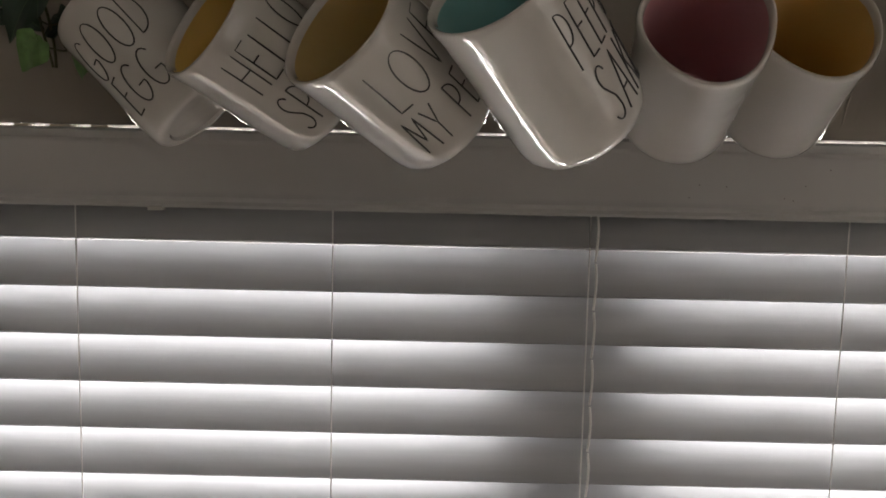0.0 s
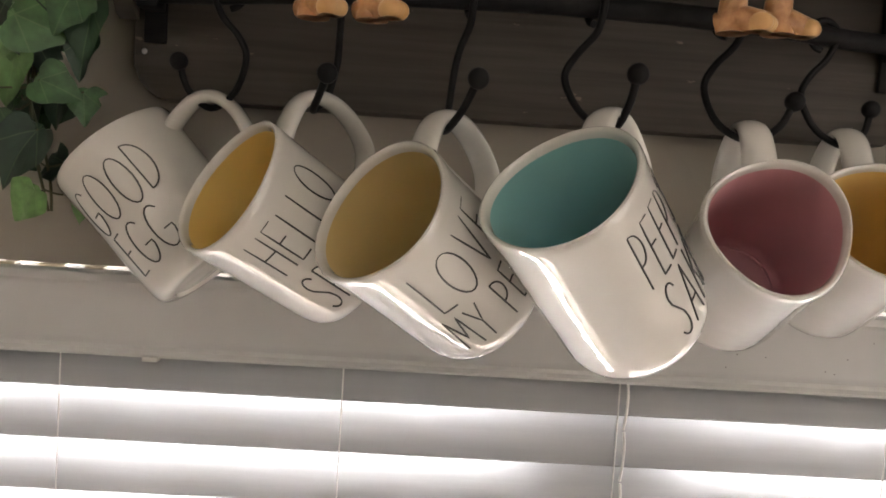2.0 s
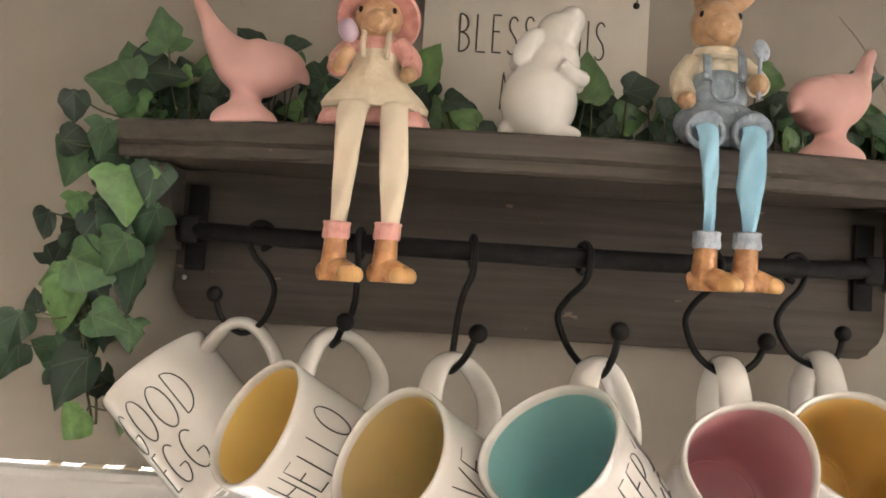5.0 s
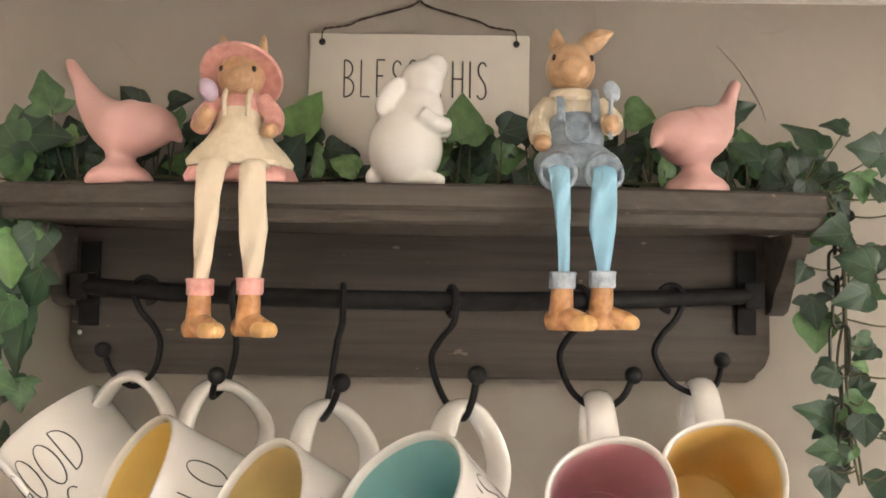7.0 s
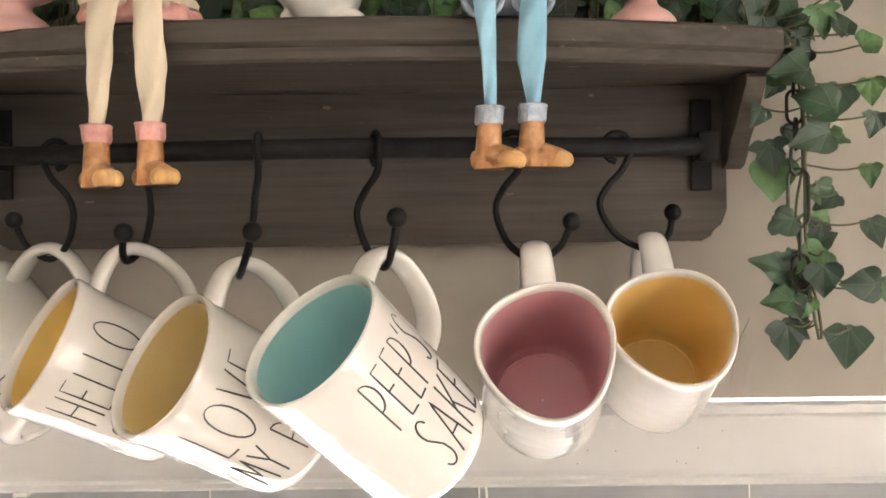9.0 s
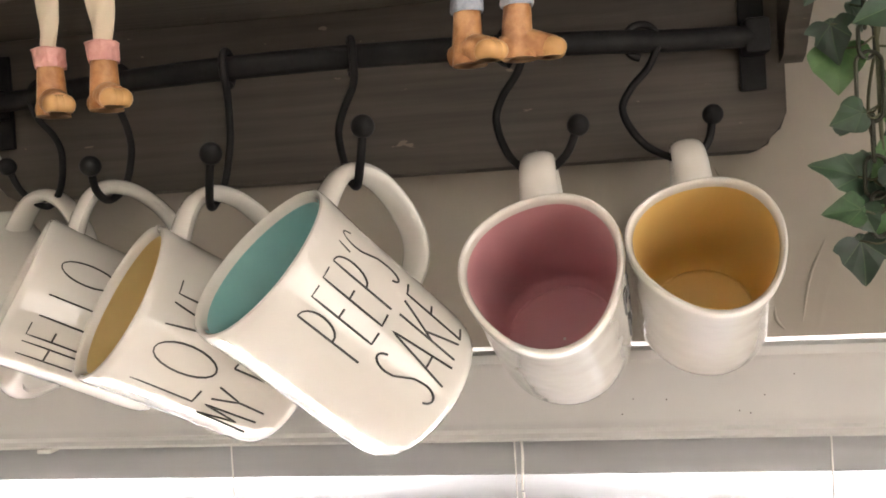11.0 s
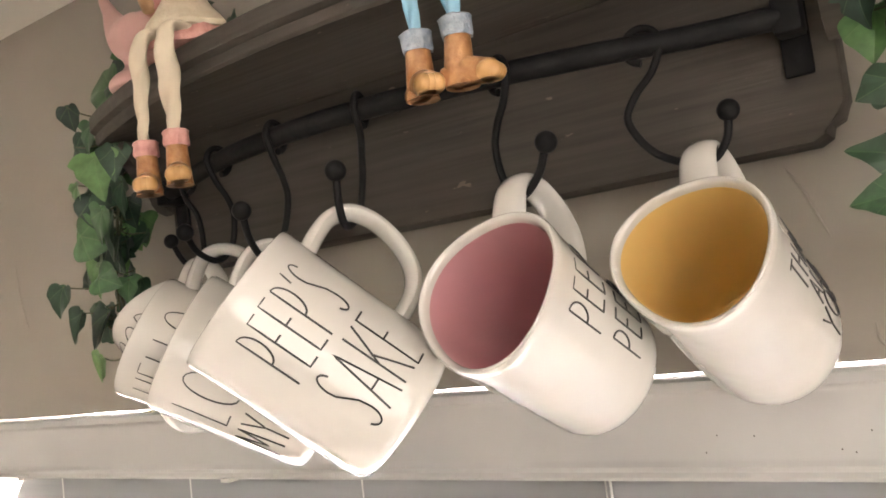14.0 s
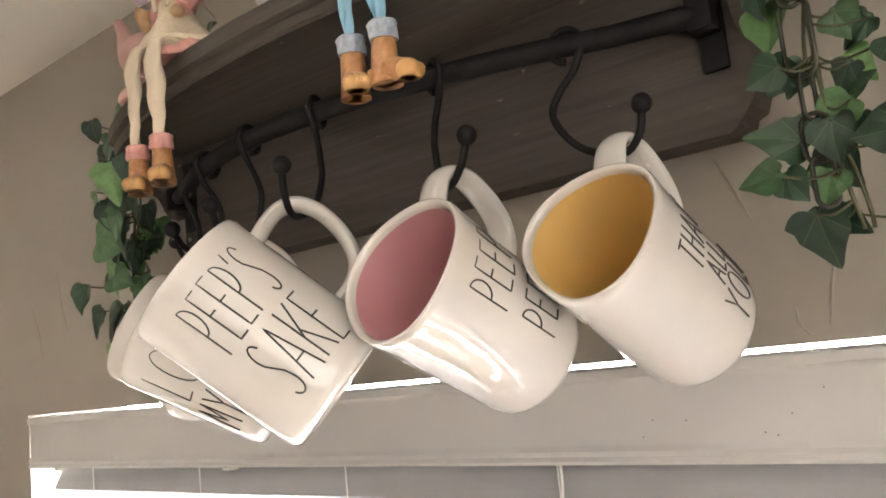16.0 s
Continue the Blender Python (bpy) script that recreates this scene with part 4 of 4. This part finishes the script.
def ivy(name, spine, spots, depth, fill, label, spread):
    plant = tagged(empty("ivy_garland", spine[0]), label, "ivy")
    stem = smooth_path(spine, 8)
    bm = bmesh.new()
    tube(bm, stem, lambda u: 0.0021 - 0.0010 * u, 8)
    off = [p + Vector((0.006 * math.sin(3 + 40 * p.z), 0.004, 0)) for p in stem]
    tube(bm, off, 0.0012, 6)
    for x, z, size, ang in spots:
        size *= 0.82 if x > 0.35 else 1.0
        base = add_leaf(plant, (x, depth + rng.uniform(-0.022, 0.022), z), size * 1.08, ang)
        if base is not None:
            stalk(bm, base, stem)
    for _ in range(fill):
        p = rng.choice(stem)
        a = rng.uniform(0, 360)
        r = rng.uniform(0.3, 1) * spread
        at = (p.x + r * math.cos(radians(a)), min(p.y + rng.uniform(-0.004, 0.022), WALL_Y - 0.012), p.z + (abs(r * math.sin(radians(a))) * 1.7 if spread > 0.03 else r * math.sin(radians(a))))
        stalk(bm, add_leaf(plant, at, rng.uniform(0.021, 0.037) * (0.78 if p.x > 0.385 else 1.0), rng.uniform(-20, 200) if spread > 0.03 else rng.uniform(200, 340)), stem)
    rel(part("stem", bm, STEM), plant)
    return plant


LEFT = [(-0.305, 2.207, 0.036, -60), (-0.312, 2.168, 0.042, -80), (-0.297, 2.142, 0.038, -110), (-0.330, 2.135, 0.040, -70), (-0.318, 2.118, 0.034, -120), (-0.294, 2.180, 0.034, -90), (-0.335, 2.192, 0.038, -140), (-0.308, 2.088, 0.032, -100), (-0.345, 2.09, 0.034, -60), (-0.347, 2.271, 0.045, -190), (-0.365, 2.241, 0.025, -90), (-0.371, 2.199, 0.042, -110), (-0.367, 2.215, 0.025, 0), (-0.341, 2.215, 0.031, -100), (-0.317, 2.185, 0.034, 0), (-0.325, 2.154, 0.042, -30), (-0.352, 2.155, 0.023, -90), (-0.391, 2.141, 0.025, -110), (-0.381, 2.12, 0.028, 60), (-0.355, 2.125, 0.025, -60), (-0.335, 2.107, 0.04, -20), (-0.302, 2.105, 0.042, -100), (-0.384, 2.096, 0.028, -160), (-0.369, 2.073, 0.042, -100), (-0.396, 2.076, 0.02, 110), (-0.397, 2.051, 0.031, -100), (-0.381, 2.035, 0.031, -200), (-0.414, 2.024, 0.034, -120), (-0.336, 2.052, 0.031, -100), (-0.322, 2.063, 0.031, -20), (-0.352, 2.012, 0.048, -120), (-0.343, 1.976, 0.031, -130), (-0.308, 2.051, 0.025, -80)]
RIGHT = [(0.379, 2.255, 0.024, -90), (0.417, 2.241, 0.029, -80), (0.445, 2.22, 0.024, 20), (0.383, 2.199, 0.036, -180), (0.403, 2.175, 0.038, -200), (0.433, 2.179, 0.029, -100), (0.45, 2.183, 0.024, -90), (0.429, 2.15, 0.024, -170), (0.455, 2.157, 0.022, -100), (0.362, 2.165, 0.022, -120), (0.4, 2.146, 0.038, -160), (0.38, 2.115, 0.038, -100), (0.421, 2.103, 0.027, -60), (0.447, 2.116, 0.02, -90), (0.378, 2.079, 0.024, -160), (0.422, 2.067, 0.024, 30), (0.45, 2.071, 0.027, -70), (0.375, 2.046, 0.038, -200), (0.37, 2.019, 0.027, -180), (0.387, 2.012, 0.022, -60), (0.41, 2.034, 0.029, -90), (0.435, 2.031, 0.033, -180), (0.456, 2.026, 0.024, -90), (0.392, 1.983, 0.038, -80), (0.44, 1.978, 0.038, -100)]
SHELF = [(-0.304, 2.32, 0.045), (-0.339, 2.296, 0.04), (-0.305, 2.281, 0.055), (-0.233, 2.318, 0.035), (-0.189, 2.317, 0.03), (-0.199, 2.293, 0.04), (-0.075, 2.308, 0.06), (-0.084, 2.263, 0.055), (-0.037, 2.259, 0.035), (0.07, 2.302, 0.055), (0.12, 2.295, 0.045), (0.115, 2.271, 0.04), (0.086, 2.263, 0.045), (0.226, 2.303, 0.036), (0.215, 2.27, 0.045), (0.324, 2.316, 0.035), (0.323, 2.274, 0.04), (0.37, 2.288, 0.06), (0.37, 2.262, 0.055), (0.396, 2.296, 0.035), (0.426, 2.276, 0.055), (0.393, 2.257, 0.035), (0.431, 2.242, 0.04), (-0.327, 2.252, 0.055), (0.292, 2.261, 0.045)]
ivy("left", [(-0.300, 0.735, 2.236), (-0.328, 0.728, 2.243), (-0.343, 0.722, 2.215), (-0.342, 0.728, 2.16), (-0.352, 0.73, 2.11), (-0.358, 0.73, 2.06), (-0.354, 0.732, 2.015), (-0.344, 0.735, 1.97)], LEFT, 0.706, 34, "trailing green artificial ivy spilling over the shelf end", 0.026)
ivy("right", [(0.340, 0.73, 2.236), (0.372, 0.725, 2.245), (0.392, 0.712, 2.228), (0.400, 0.708, 2.18), (0.403, 0.71, 2.12), (0.404, 0.712, 2.07), (0.408, 0.712, 2.02), (0.414, 0.712, 1.985)], RIGHT, 0.705, 30, "trailing green artificial ivy hanging by a chain from the shelf end", 0.028)
ivy("shelf", [(-0.315, 0.745, 2.240), (-0.22, 0.735, 2.246), (-0.12, 0.742, 2.243), (-0.02, 0.732, 2.247), (0.09, 0.74, 2.243), (0.20, 0.735, 2.247), (0.30, 0.74, 2.244), (0.37, 0.735, 2.241)], [(x, z, s, rng.uniform(-10, 190)) for x, z, s in [(x, z, s * 0.74) for x, z, s in SHELF]], 0.728, 120, "dark green artificial ivy laid along the shelf behind figurines", 0.034)

# chain by the ivy
chain = tagged(empty("chain", (0.394, 0.70, 2.21)), "thin dull bronze chain hanging among the ivy", "chain")
for k, (top, low, w, turn) in enumerate(((2.2190, 2.183, 0.0058, 70), (2.187, 2.160, 0.0070, 10), (2.164, 2.139, 0.0058, 75), (2.143, 2.119, 0.0062, 20), (2.1235, 2.0765, 0.0084, 0), (2.0805, 2.0505, 0.0062, 68), (2.0545, 2.0260, 0.0076, 8), (2.0300, 2.0000, 0.0060, 25))):
    bm = bmesh.new()
    ring = []
    for i in range(28):
        a = 2 * math.pi * i / 28
        s = math.copysign(max(0, (top - low) / 2 - w), math.sin(a)) if abs(math.sin(a)) > 1e-6 else 0
        ring.append((0.3935 + 0.0008 * k + w * math.cos(a) * math.cos(radians(turn)), 0.708 + w * math.cos(a) * math.sin(radians(turn)), (top + low) / 2 + s + w * math.sin(a)))
    tube(bm, ring, 0.0014, 8, closed=True)
    rel(part("link", bm, CHAIN), chain)
bm = bmesh.new()
tube(bm, smooth_path([(0.368, 0.705, 2.2155), (0.384, 0.695, 2.2195), (0.394, 0.706, 2.2185), (0.3945, 0.708, 2.2145)], 6), 0.0012, 8)
rel(part("hanger", bm, STEM), chain)
